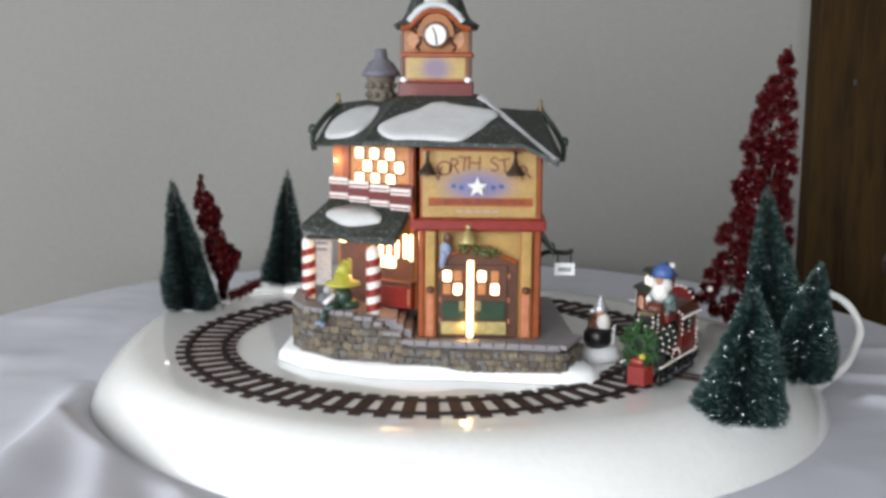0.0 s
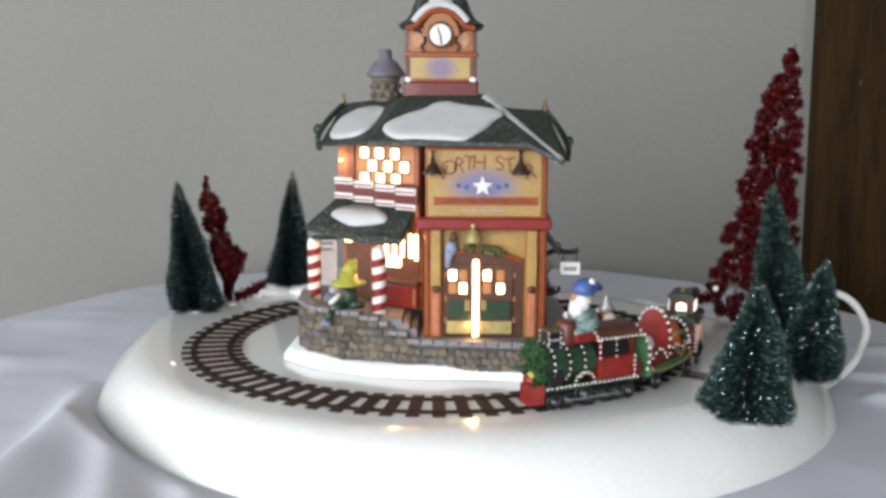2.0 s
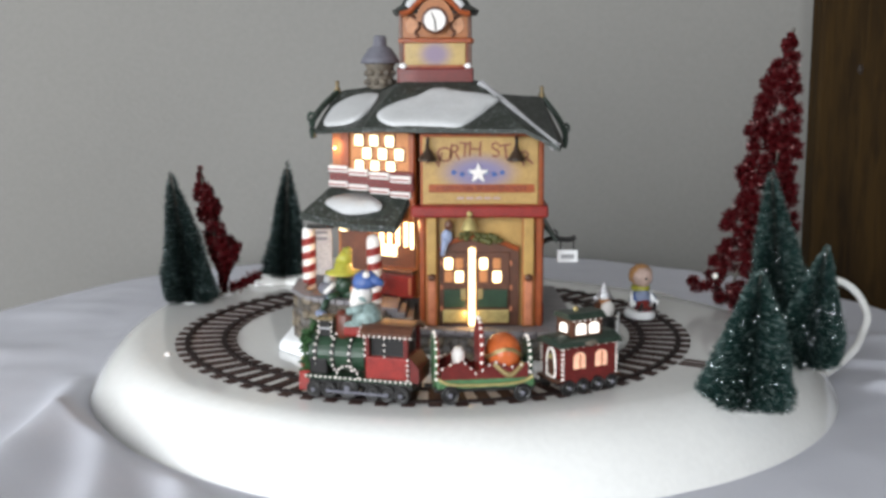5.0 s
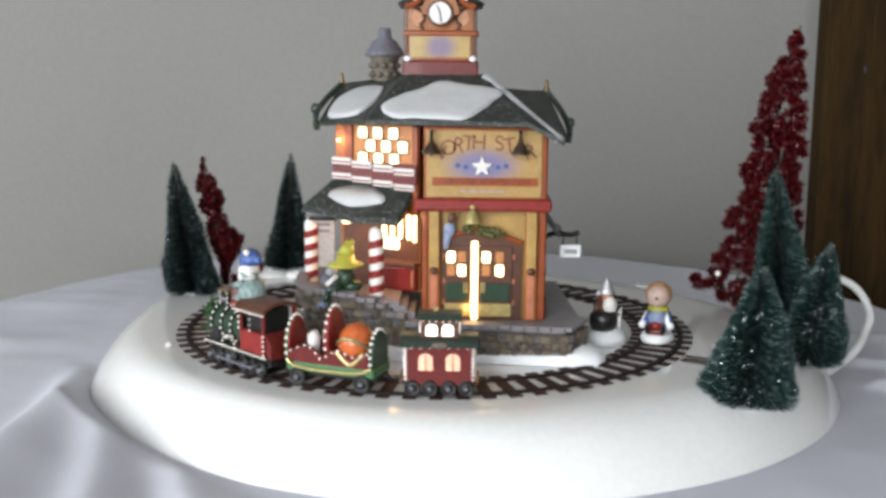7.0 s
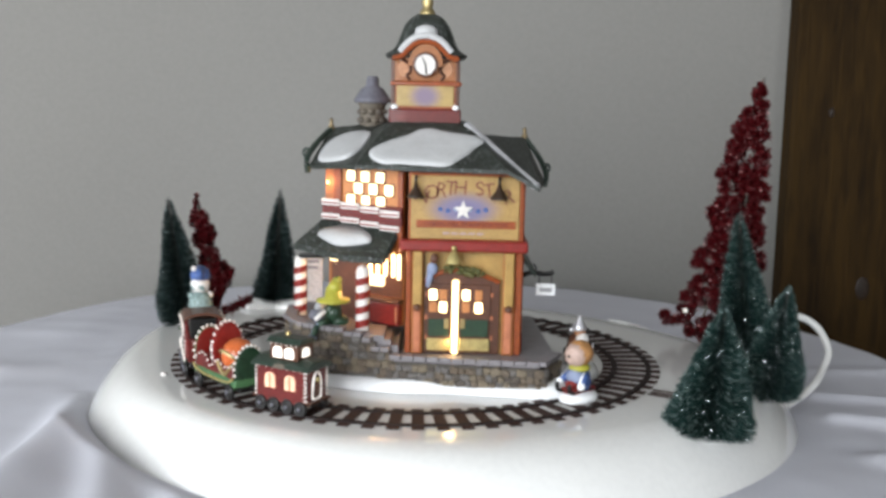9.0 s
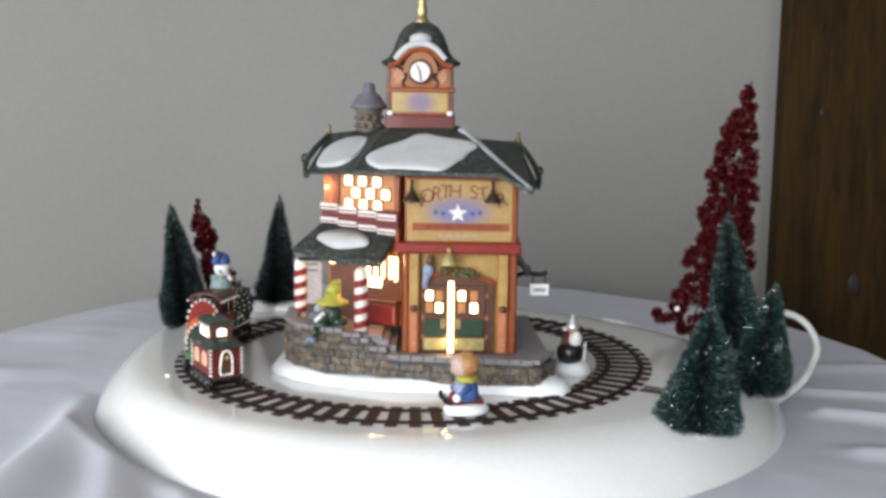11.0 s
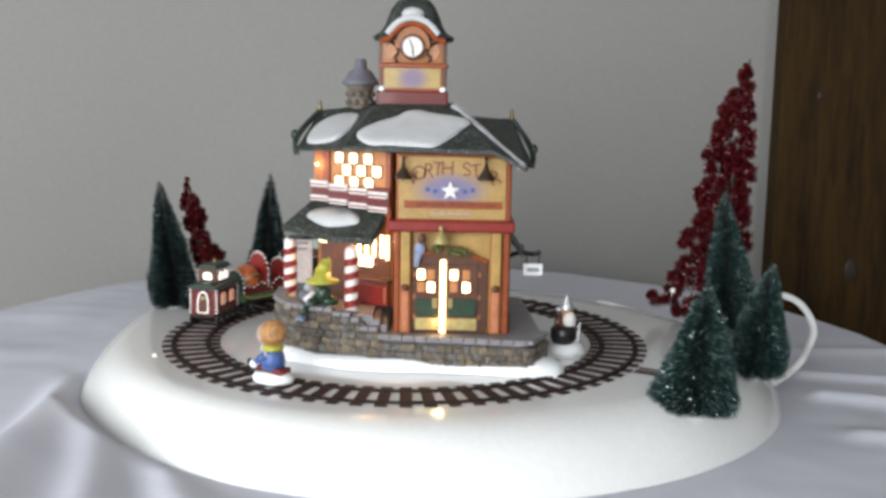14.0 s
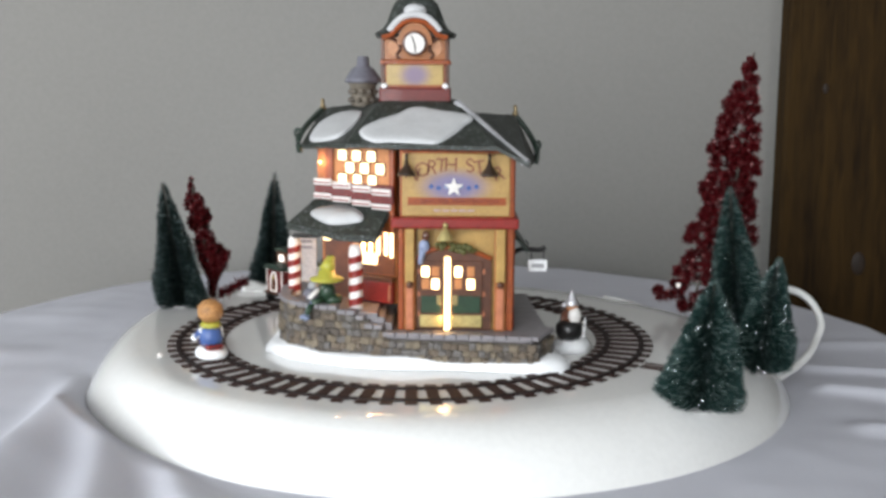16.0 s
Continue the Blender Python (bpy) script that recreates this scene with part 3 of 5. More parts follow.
# red string course and corner piers
part("red_band", box(B(), (-0.006, -0.0745, 0.0755), (0.0625, -0.066, 0.0815), bevel=0.0012), M_RED, station)
part("red_band", box(B(), (0.0585, -0.066, 0.0755), (0.0628, 0.03, 0.0815), bevel=0.001), M_RED, station)
for x0, x1 in ((0.0010, 0.0072), (0.0498, 0.0562)):
    pier = part("pier", box(B(), (x0, -0.0705, TOPZ), (x1, -0.0655, 0.0755), bevel=0.0008), M_AMBER, station)
    xm = (x0 + x1) / 2
    part("pilaster", box(B(), (x0 + 0.0006, -0.0722, 0.046), (x1 - 0.0006, -0.0706, 0.0752), bevel=0.0007), M_YELLOW, pier)
    part("pilaster", box(B(), (x0 + 0.0012, -0.0718, TOPZ + 0.001), (x1 - 0.0012, -0.0706, 0.043), bevel=0.0006), M_PINK, pier)
    part("corbel", ball(B(), (xm, -0.0722, 0.0448), 0.0021, 2), M_BROWN, pier, smooth=True)
part("quoin", box(B(), (0.0565, -0.0690, TOPZ), (0.0602, -0.064, 0.0755), bevel=0.0007), M_ORANGE, station)
part("quoin", box(B(), (-0.0022, -0.0690, TOPZ), (0.0008, -0.064, 0.0755), bevel=0.0007), M_ORANGE, station)
part("plinth", box(B(), (0.0590, -0.062, TOPZ), (0.0615, 0.028, 0.030), bevel=0.0006), M_DKRED, station)

# big sign
sign = part("sign_frame", box(B(), (-0.0012, -0.0702, 0.0808), (0.0600, -0.0675, 0.1172), bevel=0.0008), M_ORANGE, station)
part("sign_panel", box(B(), (-0.0002, -0.0713, 0.0820), (0.0575, -0.0700, 0.1157), bevel=0.0006), print_mat("sign_print", (0.36, 0.225, 0.075), (0.17, 0.15, 0.26), (0.0278, 0, 0.0980), (0.0215, 0.0105)), sign)
for k in range(-3, 4):
    if k:
        part("blue_dot", lathe(B(), [(0.0013, 0), (0.0011, 0.0004)], seg=10), M_BLUE if abs(k) > 1 else M_LTBLUE, sign, m=pose(0.0275 + k * 0.0040, -0.0714, 0.0972 + 0.0008 * (abs(k) % 2), 90))
star = [(0.0275 + (0.0053 if k % 2 == 0 else 0.0023) * math.sin(math.pi * k / 5), -0.0722, 0.0977 + (0.0053 if k % 2 == 0 else 0.0023) * math.cos(math.pi * k / 5)) for k in range(10)]
part("star", prism(B(), star, (0, -0.0007, 0)), M_WHITE, sign, "white painted star")
part("caption_strip", box(B(), (0.0029, -0.0719, 0.0880), (0.0556, -0.0713, 0.0921), bevel=0.0003), M_ORANGE, sign)
text("caption", "COMMUTER TRAIN STATION", sign, pose(0.0292, -0.0720, 0.0900, 90), 0.0034, M_DKRED)
for k, ch in enumerate("NORTH STAR"):
    u = (k - 4.5) / 4.5
    text("letter", ch, sign, pose(0.0285 + 0.0228 * u, -0.0714, 0.1094 - 0.0046 * u * u, 90, -u * 14), 0.0108, M_LETTER)
small = B()
for k in range(5):
    box(small, (0.017 + k * 0.0045, -0.0718, 0.0847), (0.0205 + k * 0.0045, -0.0713, 0.0857))
part("small_print", small, M_LILAC, sign)
for x in (0.0025, 0.0462):
    lamp = part("sign_lamp", lathe(B(), [(0.0048, 0), (0.0042, 0.0012), (0.0024, 0.0038), (0.0012, 0.0056), (0.0008, 0.0085)], (x, -0.0775, 0.1045), seg=16), M_LAMP, station, smooth=True)
    part("lamp_arm", tube(B(), [(x, -0.0775, 0.1125), (x, -0.0765, 0.1150), (x, -0.0700, 0.1150)], 0.0008), M_BLACK, lamp)
    part("lamp_rim", ring(B(), [(0.0040, 0), (0.0046, 0), (0.0046, 0.0006), (0.0040, 0.0006)], 16), M_BLACK, lamp, m=pose(x, -0.0775, 0.1043))

# entrance
door = part("door_frame", prism(B(), [(0.0060, -0.0690, TOPZ + 0.0004), (0.0462, -0.0690, TOPZ + 0.0004), (0.0462, -0.0690, 0.0585), (0.0340, -0.0690, 0.0632), (0.0225, -0.0690, 0.0645), (0.0110, -0.0690, 0.0625), (0.0060, -0.0690, 0.0585)], (0, 0.004, 0)), M_BROWN, station)
part("lintel", tube(B(), [(0.0062, -0.0695, 0.0585), (0.0120, -0.0697, 0.0628), (0.0225, -0.0698, 0.0650), (0.0340, -0.0697, 0.0636), (0.0460, -0.0695, 0.0590)], 0.0012), M_ORANGE, door)
for x0, x1 in ((0.0072, 0.0204), (0.0245, 0.0440)):
    x1 = min(x1, x0 + 0.0170)
    leaf = part("door_leaf", box(B(), (x0, -0.0703, TOPZ + 0.0010), (x1, -0.0688, 0.0575), bevel=0.0004), M_BROWN, door)
    w = 0.0041
    c = (x0 + x1) / 2 - (0.0005 if x0 < 0.01 else 0.0013)
    for i, dx in enumerate((-0.0027, 0.0027) if x0 < 0.01 else (-0.0034, 0.0034)):
        for j, z in enumerate((0.0518, 0.0450)):
            lit = (i + j) % 2 == 0
            part("pane", box(B(), (c + dx - w / 2, -0.0711 if lit else -0.0707, z - 0.0028), (c + dx + w / 2, -0.0700, z + 0.0028), bevel=0.0009 if lit else 0.0004), M_LIT if lit else M_DIM, leaf)
    part("door_panel", box(B(), (x0 + 0.001, -0.0709, 0.0290), (x1 - 0.001, -0.0702, 0.0385), bevel=0.0005), M_DKGREEN, leaf)
    part("kick_plate", box(B(), (x0 + 0.0003, -0.0714, TOPZ + 0.0022), (x1 - 0.0002, -0.0703, 0.0280), bevel=0.0006), M_BRASS, leaf, "brass kick plate")
    hx = x1 - 0.0022 if x0 < 0.01 else x0 + 0.0022
    part("handle_plate", box(B(), (hx - 0.0014, -0.0716, 0.0335), (hx + 0.0014, -0.0708, 0.0390), bevel=0.0004), M_GOLD, leaf, "brass handle plate")
    for z in (0.0285, 0.0395, 0.0520):
        hx = x0 - 0.0002 if x0 < 0.01 else x1 + 0.0008
        part("hinge", box(B(), (hx - 0.0006, -0.0708, z - 0.0013), (hx + 0.0006, -0.0700, z + 0.0013), bevel=0.0003), M_PINK, leaf)
part("lit_gap", box(B(), (0.0209, -0.0716, TOPZ + 0.0006), (0.0241, -0.0700, 0.0600), bevel=0.0008), M_SLIT, door, "bright warm light between the doors")
door.location.x = 0.0020

# bell, garland and ribbon over the door
orn = part("garland", B(), M_OLIVE, station)
gb = B()
for k in range(46):
    u = rnd.random()
    ball(gb, (0.0180 + 0.0230 * u + rnd.uniform(-0.001, 0.001), -0.0715 + rnd.uniform(-0.0012, 0.0008), 0.0665 - 0.004 * u * u + rnd.uniform(-0.0018, 0.0016)), rnd.uniform(0.0009, 0.0018), 1)
gb.to_mesh(orn.data)
gb.free()
part("bell", lathe(B(), [(0.0044, 0), (0.0040, 0.0010), (0.0030, 0.0034), (0.0020, 0.0056), (0.0006, 0.0066)], (0.0232, -0.0765, 0.0700), seg=18), M_BRASS, orn, "gold bell", smooth=True)
part("finial", ball(B(), (0.0232, -0.0765, 0.0778), 0.0015, 2), M_BRASS, orn, smooth=True)
rb = ball(B(), (0.0118, -0.0722, 0.0660), 0.0030, 2, scale=(1, 0.5, 1.25))
rod(rb, (0.0112, -0.0715, 0.0650), (0.0098, -0.0718, 0.0560), 0.0022, 0.0012)
part("ribbon", rb, M_LTBLUE, orn, "pale blue ribbon", smooth=True)
rb = ball(B(), (0.0128, -0.0735, 0.0718), 0.0026, 2, scale=(0.9, 0.6, 1.1))
part("bow", rb, M_BROWN, orn, smooth=True)

# wing windows: three staggered rows of lit panes
wframe = part("wing_window", wbox(B(), 0.24, 0.93, 0.0010, 0.002, 0.0955, 0.1165), M_DIM, station)
for row, (z, us) in enumerate(((0.1122, (0.35, 0.53, 0.715)), (0.1055, (0.445, 0.63, 0.825)), (0.0988, (0.35, 0.54, 0.725)))):
    for u in us:
        part("pane", wbox(B(), u - 0.052, u + 0.052, 0.0022, 0, z - 0.0030, z + 0.0030, bevel=0.0010), M_LIT, wframe)
        part("lead", wbox(B(), u - 0.064, u + 0.064, 0.0016, 0, z - 0.0036, z + 0.0036, bevel=0.0006), M_BROWN, wframe)
part("side_lamp", ball(B(), tuple(WM @ Vector((0.06 * WL, -0.002, 0.1075))), 0.0008, 1), M_LIT, station)
part("pilaster", wbox(B(), 0.12, 0.22, 0.0016, 0, 0.098, 0.1165, bevel=0.0006), M_ORANGE, station)
part("pilaster", wbox(B(), 0.94, 1.0, 0.0025, 0, 0.0715, 0.1165, bevel=0.0006), M_ORANGE, station)
# striped banner under the windows
ban = part("banner", wbox(B(), 0.0, 1.0, 0.0034, 0, 0.0865, 0.0970, bevel=0.0008), M_DKRED, station)
for z, dz in ((0.0955, 0.0018), (0.0875, 0.0016)):
    for k in range(4):
        a = k / 4
        part("stripe", wbox(B(), a, a + 0.235, 0.0042 + 0.0003 * (k % 2), -0.003, z + 0.0012 - k * 0.0012 - dz, z + 0.0012 - k * 0.0012 + dz, bevel=0.0006), M_WHITE, ban)
        part("stripe", wbox(B(), a + 0.01, a + 0.225, 0.0047 + 0.0003 * (k % 2), -0.004, z + 0.0012 - k * 0.0012 - 0.0006, z + 0.0012 - k * 0.0012 + 0.0002), M_RED, ban)

# porch roof over the shop
pr = B()
t0, t1 = 0.0870, 0.0735
pts = [WM @ Vector(p) for p in ((-0.002, 0.0, t0), (0.95 * WL, 0.0, t0 - 0.002), (0.99 * WL, -0.0175, t1 - 0.0035), (0.55 * WL, -0.022, t1 - 0.003), (-0.0080, -0.0200, t1))]
prism(pr, pts, (0, 0, -0.0035))
bmesh.ops.bevel(pr, geom=list(pr.edges), offset=0.0009, segments=2, affect="EDGES")
porch = part("porch_roof", pr, M_ROOF, station)
ps = B()
pts = []
for k in range(22):
    a = 2 * math.pi * k / 22
    u = 0.40 + 0.33 * math.cos(a) * (1 + 0.06 * math.sin(3 * a))
    v = 0.50 + 0.30 * math.sin(a) * (1 + 0.15 * math.cos(4 * a))
    pts.append(WM @ Vector((u * WL, -0.0200 * v, t0 - 0.0005 - (t0 - t1) * v - 0.002 * u)))
prism(ps, pts, (0, -0.0006, 0.0016))
bmesh.ops.bevel(ps, geom=[e for e in ps.edges], offset=0.0004, segments=2, affect="EDGES")
part("snow_patch", ps, M_SNOWDIM, porch, smooth=True)

# shop window under the porch, with its counter
SB, SA = Vector((-0.049, -0.019, 0)), Vector((-0.004, -0.046, 0))
sd = (SA - SB).normalized()
SM = Matrix(((sd.x, -sd.y, 0, SB.x), (sd.y, sd.x, 0, SB.y), (0, 0, 1, 0), (0, 0, 0, 1)))
SL = (SA - SB).length


def sbox(bm, u0, u1, out, inn, z0, z1, bevel=0.0):
    return box(bm, (u0 * SL, -out, z0), (u1 * SL, inn, z1), bevel, SM)


shop = part("shop_window", sbox(B(), 0.42, 0.98, 0.0010, 0.001, 0.0445, 0.0700), M_BROWN, station)
for k, u in enumerate((0.56, 0.66, 0.76, 0.86, 0.93)):
    part("lit_bar", sbox(B(), u, u + 0.035, 0.0022, 0, 0.0560 if k < 3 else 0.0590 - 0.001 * k, 0.0690, bevel=0.0004), M_LIT, shop)
part("lit_sill", sbox(B(), 0.54, 0.76, 0.0024, 0, 0.0500, 0.0560, bevel=0.0012), M_LIT, shop)
part("shop_lamp", ball(B(), tuple(SM @ Vector((0.22 * SL, -0.010, 0.0645))), 0.0022, 2, scale=(1.3, 1.0, 0.8)), M_LIT, station, smooth=True)
part("counter", sbox(B(), 0.50, 0.99, 0.0050, 0, 0.0290, 0.0415, bevel=0.0010), M_RED, station)
part("counter_top", sbox(B(), 0.48, 1.0, 0.0060, 0, 0.0415, 0.0440, bevel=0.0006), M_BROWN, station)
part("counter_edge", sbox(B(), 0.955, 0.98, 0.0058, -0.004, 0.0310, 0.0400, bevel=0.0003), M_PINK, station)
part("door_recess", sbox(B(), 0.05, 0.40, 0.0010, 0.001, 0.0290, 0.0630), M_BROWN, station)

# candy-striped poles
def candy_pole(x, y, z0, z1, r):
    pole = part("candy_pole", lathe(B(), [(r * 1.1, z0), (r, z0 + 0.001), (r, z1 - r), (r * 0.8, z1 - 0.4 * r), (0.0003, z1)], (x, y, 0), seg=20), M_WHITE, station, "red and white striped pole", smooth=True)
    h = (z1 - z0 - r) / 4.2
    for k in range(4):
        sp = B()
        n0 = 20
        a0 = [sp.verts.new((x + r * 1.05 * math.cos(2 * math.pi * j / n0), y + r * 1.05 * math.sin(2 * math.pi * j / n0), z0 + h * (k + 0.15) + 0.0020 * (0.5 - 0.5 * math.cos(2 * math.pi * (j / n0 + 0.5))))) for j in range(n0)]
        b0 = [sp.verts.new(v.co + Vector((0, 0, h * 0.52))) for v in a0]
        for j in range(n0):
            sp.faces.new((a0[j], a0[(j + 1) % n0], b0[(j + 1) % n0], b0[j]))
        part("stripe", sp, M_RED, pole, smooth=True)


candy_pole(-0.0262, -0.0575, 0.0285, 0.0652, 0.0038)
candy_pole(-0.0655, -0.0200, 0.0285, 0.0640, 0.0036)
nb = part("notice_board", box(B(), (-0.0655, -0.0195, 0.0360), (-0.0525, -0.0180, 0.0625), bevel=0.0005), M_GREY, station, "pale grey notice board")
for z in (0.0600, 0.0565):
    part("print_bar", box(B(), (-0.0625, -0.0200, z - 0.0007), (-0.0550, -0.0194, z + 0.0007)), M_CHIM, nb)
part("board_roof", box(B(), (-0.0665, -0.0230, 0.0625), (-0.0510, -0.0150, 0.0642), bevel=0.0006), M_BLACK, nb)

# side porch, bracket and hanging sign
sp = prism(B(), [(0.0605, -0.048, 0.0715), (0.0605, 0.010, 0.0715), (0.0690, 0.010, 0.0610), (0.0690, -0.048, 0.0610)], (0, 0, -0.003))
side = part("side_porch_roof", sp, M_ROOFD, station)
part("side_window", box(B(), (0.0583, -0.050, 0.0330), (0.0598, -0.030, 0.0560), bevel=0.0004), M_DIM, station)
part("side_post", box(B(), (0.0590, -0.0280, TOPZ), (0.0625, -0.0245, 0.0610), bevel=0.0005), M_AMBER, station)
part("side_post", box(B(), (0.0590, -0.0565, TOPZ), (0.0615, -0.0535, 0.0760), bevel=0.0005), M_ORANGE, station)
br = tube(B(), [(0.0600, -0.036, 0.0560), (0.0670, -0.036, 0.0590), (0.0760, -0.036, 0.0585), (0.0800, -0.036, 0.0600)], 0.0014)
for x in (0.0720, 0.0790):
    rod(br, (x, -0.036, 0.0588), (x, -0.036, 0.0528), 0.0004, seg=6)
tube(br, [(0.0690, -0.036, 0.0585), (0.0700, -0.036, 0.0620), (0.0680, -0.036, 0.0640)], 0.0006)
bracket = part("sign_bracket", br, M_BLACK, station)
hs = part("hanging_sign", box(B(), (0.0702, -0.0366, 0.0462), (0.0812, -0.0352, 0.0530), bevel=0.0004), M_SNOW, bracket, "small white hanging sign")
part("print_bar", box(B(), (0.0722, -0.0371, 0.0484), (0.0792, -0.0365, 0.0506)), M_GREY, hs)

# main roof
E1, E2, E3, E4, E5, E6 = (-0.0590, -0.0340, 0.1170), (-0.0300, -0.0690, 0.1202), (0.0668, -0.0830, 0.1115), (0.0755, -0.002, 0.1090), (0.070, 0.045, 0.113), (-0.060, 0.042, 0.1155)
T1, T2, T3, T4 = (-0.0145, -0.031, 0.1420), (0.0280, -0.031, 0.1420), (0.0280, 0.012, 0.1420), (-0.0145, 0.012, 0.1420)
GL, GR = (-0.0505, 0.002, 0.1362), (0.0640, 0.008, 0.1330)
CV = (-0.0270, -0.008, 0.1355)
GI = (0.0400, 0.004, 0.1345)
EM = (0.0500, -0.0800, 0.1200)
rf = B()
v = {k: rf.verts.new(p) for k, p in dict(E1=E1, E2=E2, E3=E3, E4=E4, E5=E5, E6=E6, T1=T1, T2=T2, T3=T3, T4=T4, GL=GL, GR=GR, CV=CV, EM=EM, GI=GI).items()}
for f in ("E1 E2 CV GL", "E2 EM T2", "EM E3 T2", "E2 T2 T1", "E2 T1 CV", "E3 E4 GR", "E3 GR GI", "E3 GI T2", "T2 GI T3", "GI GR E5", "GI E5 T3", "E4 E5 GR", "E5 E6 T4 T3", "E6 GL T4", "GL CV T4", "CV T1 T4", "E1 GL E6", "T1 T2 T3 T4"):
    rf.faces.new([v[k] for k in f.split()])
bmesh.ops.recalc_face_normals(rf, faces=rf.faces)
bmesh.ops.subdivide_edges(rf, edges=list(rf.edges), cuts=5, use_grid_fill=True)
bmesh.ops.triangulate(rf, faces=rf.faces)
from mathutils.bvhtree import BVHTree
ROOF_TREE = BVHTree.FromBMesh(rf)
for q in rf.verts:
    q.co.z += 0.0005 * noise.noise(q.co * 400)
r2 = bmesh.ops.extrude_face_region(rf, geom=list(rf.faces))
bmesh.ops.translate(rf, vec=(0, 0, -0.0022), verts=[g for g in r2["geom"] if isinstance(g, bmesh.types.BMVert)])
roof = part("roof", rf, M_ROOF, station, "dark green shingled roof with snow")


def roof_z(x, y):
    hit = ROOF_TREE.ray_cast(Vector((x, y, 0.5)), Vector((0, 0, -1)))
    return hit[0].z if hit[0] else 0.117


def snow_patch(outline, parent, t=0.0022):
    """A blob of snow that lies on the roof within a plan outline."""
    cx, cy = sum(p[0] for p in outline) / len(outline), sum(p[1] for p in outline) / len(outline)
    dense = []
    n = len(outline)
    for k in range(n):
        p0, p1, p2, p3 = outline[k - 1], outline[k], outline[(k + 1) % n], outline[(k + 2) % n]
        for j in range(6):
            u = j / 6
            dense.append(tuple(0.5 * (2 * b + (c - a) * u + (2 * a - 5 * b + 4 * c - d) * u * u + (3 * b - a - 3 * c + d) * u ** 3) for a, b, c, d in zip(p0, p1, p2, p3)))
    bm, rows = B(), []
    for s, h in ((1.0, -0.0003), (1.0, 0.5), (0.96, 0.85), (0.85, 1.0), (0.6, 1.05), (0.3, 1.05)):
        row = []
        for x, y in dense:
            px, py = cx + (x - cx) * s, cy + (y - cy) * s
            row.append(bm.verts.new((px, py, roof_z(px, py) + (t * h if h > 0 else h) + 0.0003 * noise.noise((px * 300, py * 300, 1)))))
        rows.append(row)
    m = len(dense)
    for a, b in zip(rows, rows[1:]):
        for k in range(m):
            bm.faces.new((a[k], a[(k + 1) % m], b[(k + 1) % m], b[k]))
    bm.faces.new(rows[-1])
    part("snow_patch", bm, M_SNOWDIM, parent, "thick white painted snow", smooth=True)


snow_patch([(-0.0235, -0.060), (-0.0165, -0.0520), (-0.004, -0.0450), (0.003, -0.0395), (0.010, -0.0385), (0.019, -0.0420), (0.0375, -0.0500), (0.0330, -0.0580), (0.0290, -0.0640), (0.0190, -0.0738), (0.008, -0.0725), (-0.006, -0.0700), (-0.016, -0.0690)], roof)
snow_patch([(-0.0540, -0.0330), (-0.0480, -0.0150), (-0.0290, -0.0110), (-0.0255, -0.0300), (-0.0330, -0.0490), (-0.0430, -0.0480)], roof)
part("hip_snow", tube(B(), [(0.0290, -0.032, 0.1410), (0.0420, -0.049, 0.1305), (0.0550, -0.067, 0.1195), (0.0655, -0.081, 0.1115)], 0.0024), M_GREY, roof, "thin snow along the hip")
for x, y, z in ((GL[0], GL[1], GL[2]), (GR[0], GR[1], GR[2])):
    part("finial", lathe(B(), [(0.0022, -0.001), (0.0020, 0.001), (0.0009, 0.003), (0.0013, 0.005), (0.0004, 0.0062)], (x, y, z), seg=12), M_AGED, roof, smooth=True)
for a, b in ((E1, GL), (E4, GR)):
    bb = B()
    m = [(p + q) / 2 for p, q in zip(a, b)]
    sx = 1 if a is E4 else -1
    tube(bb, [(b[0], b[1], b[2]), (m[0] + sx * 0.002, m[1], m[2] + 0.002), (a[0] + sx * 0.001, a[1], a[2] + 0.004), (a[0] + sx * 0.0005, a[1], a[2] - 0.004)], 0.0017)
    tube(bb, [(a[0], a[1], a[2] + 0.004), (a[0] + sx * 0.003, a[1], a[2] + 0.006), (a[0] + sx * 0.002, a[1], a[2] + 0.009), (a[0] - sx * 0.001, a[1], a[2] + 0.008)], 0.0009)
    part("bargeboard", bb, M_ROOFD, roof)

# chimney
CH = (-0.0270, 0.009, 0)
ch = part("chimney", lathe(B(), [(0.0078, 0.1180), (0.0074, 0.1425), (0.0077, 0.1495), (0.0090, 0.1518)], CH, seg=20), M_STONE, station, "round stone chimney with a grey cap", smooth=True)
part("chimney_cap", lathe(B(), [(0.0108, 0.1518), (0.0110, 0.1534), (0.0100, 0.1549), (0.0066, 0.1600), (0.0038, 0.1616), (0.0036, 0.1658), (0.0028, 0.1672)], CH, seg=20), M_CHIM, ch, smooth=True)
for k in range(10):
    a = 2 * math.pi * k / 10
    for row in (0, 1):
        b_ = a + row * math.pi / 10
        part("stone", ball(B(), (CH[0] + 0.0072 * math.cos(b_), CH[1] + 0.0072 * math.sin(b_), 0.1415 + 0.0050 * row), 0.0024, 1, scale=(1, 1, 0.85)), M_STONE if (k + row) % 3 else M_MORTAR, ch, smooth=True)

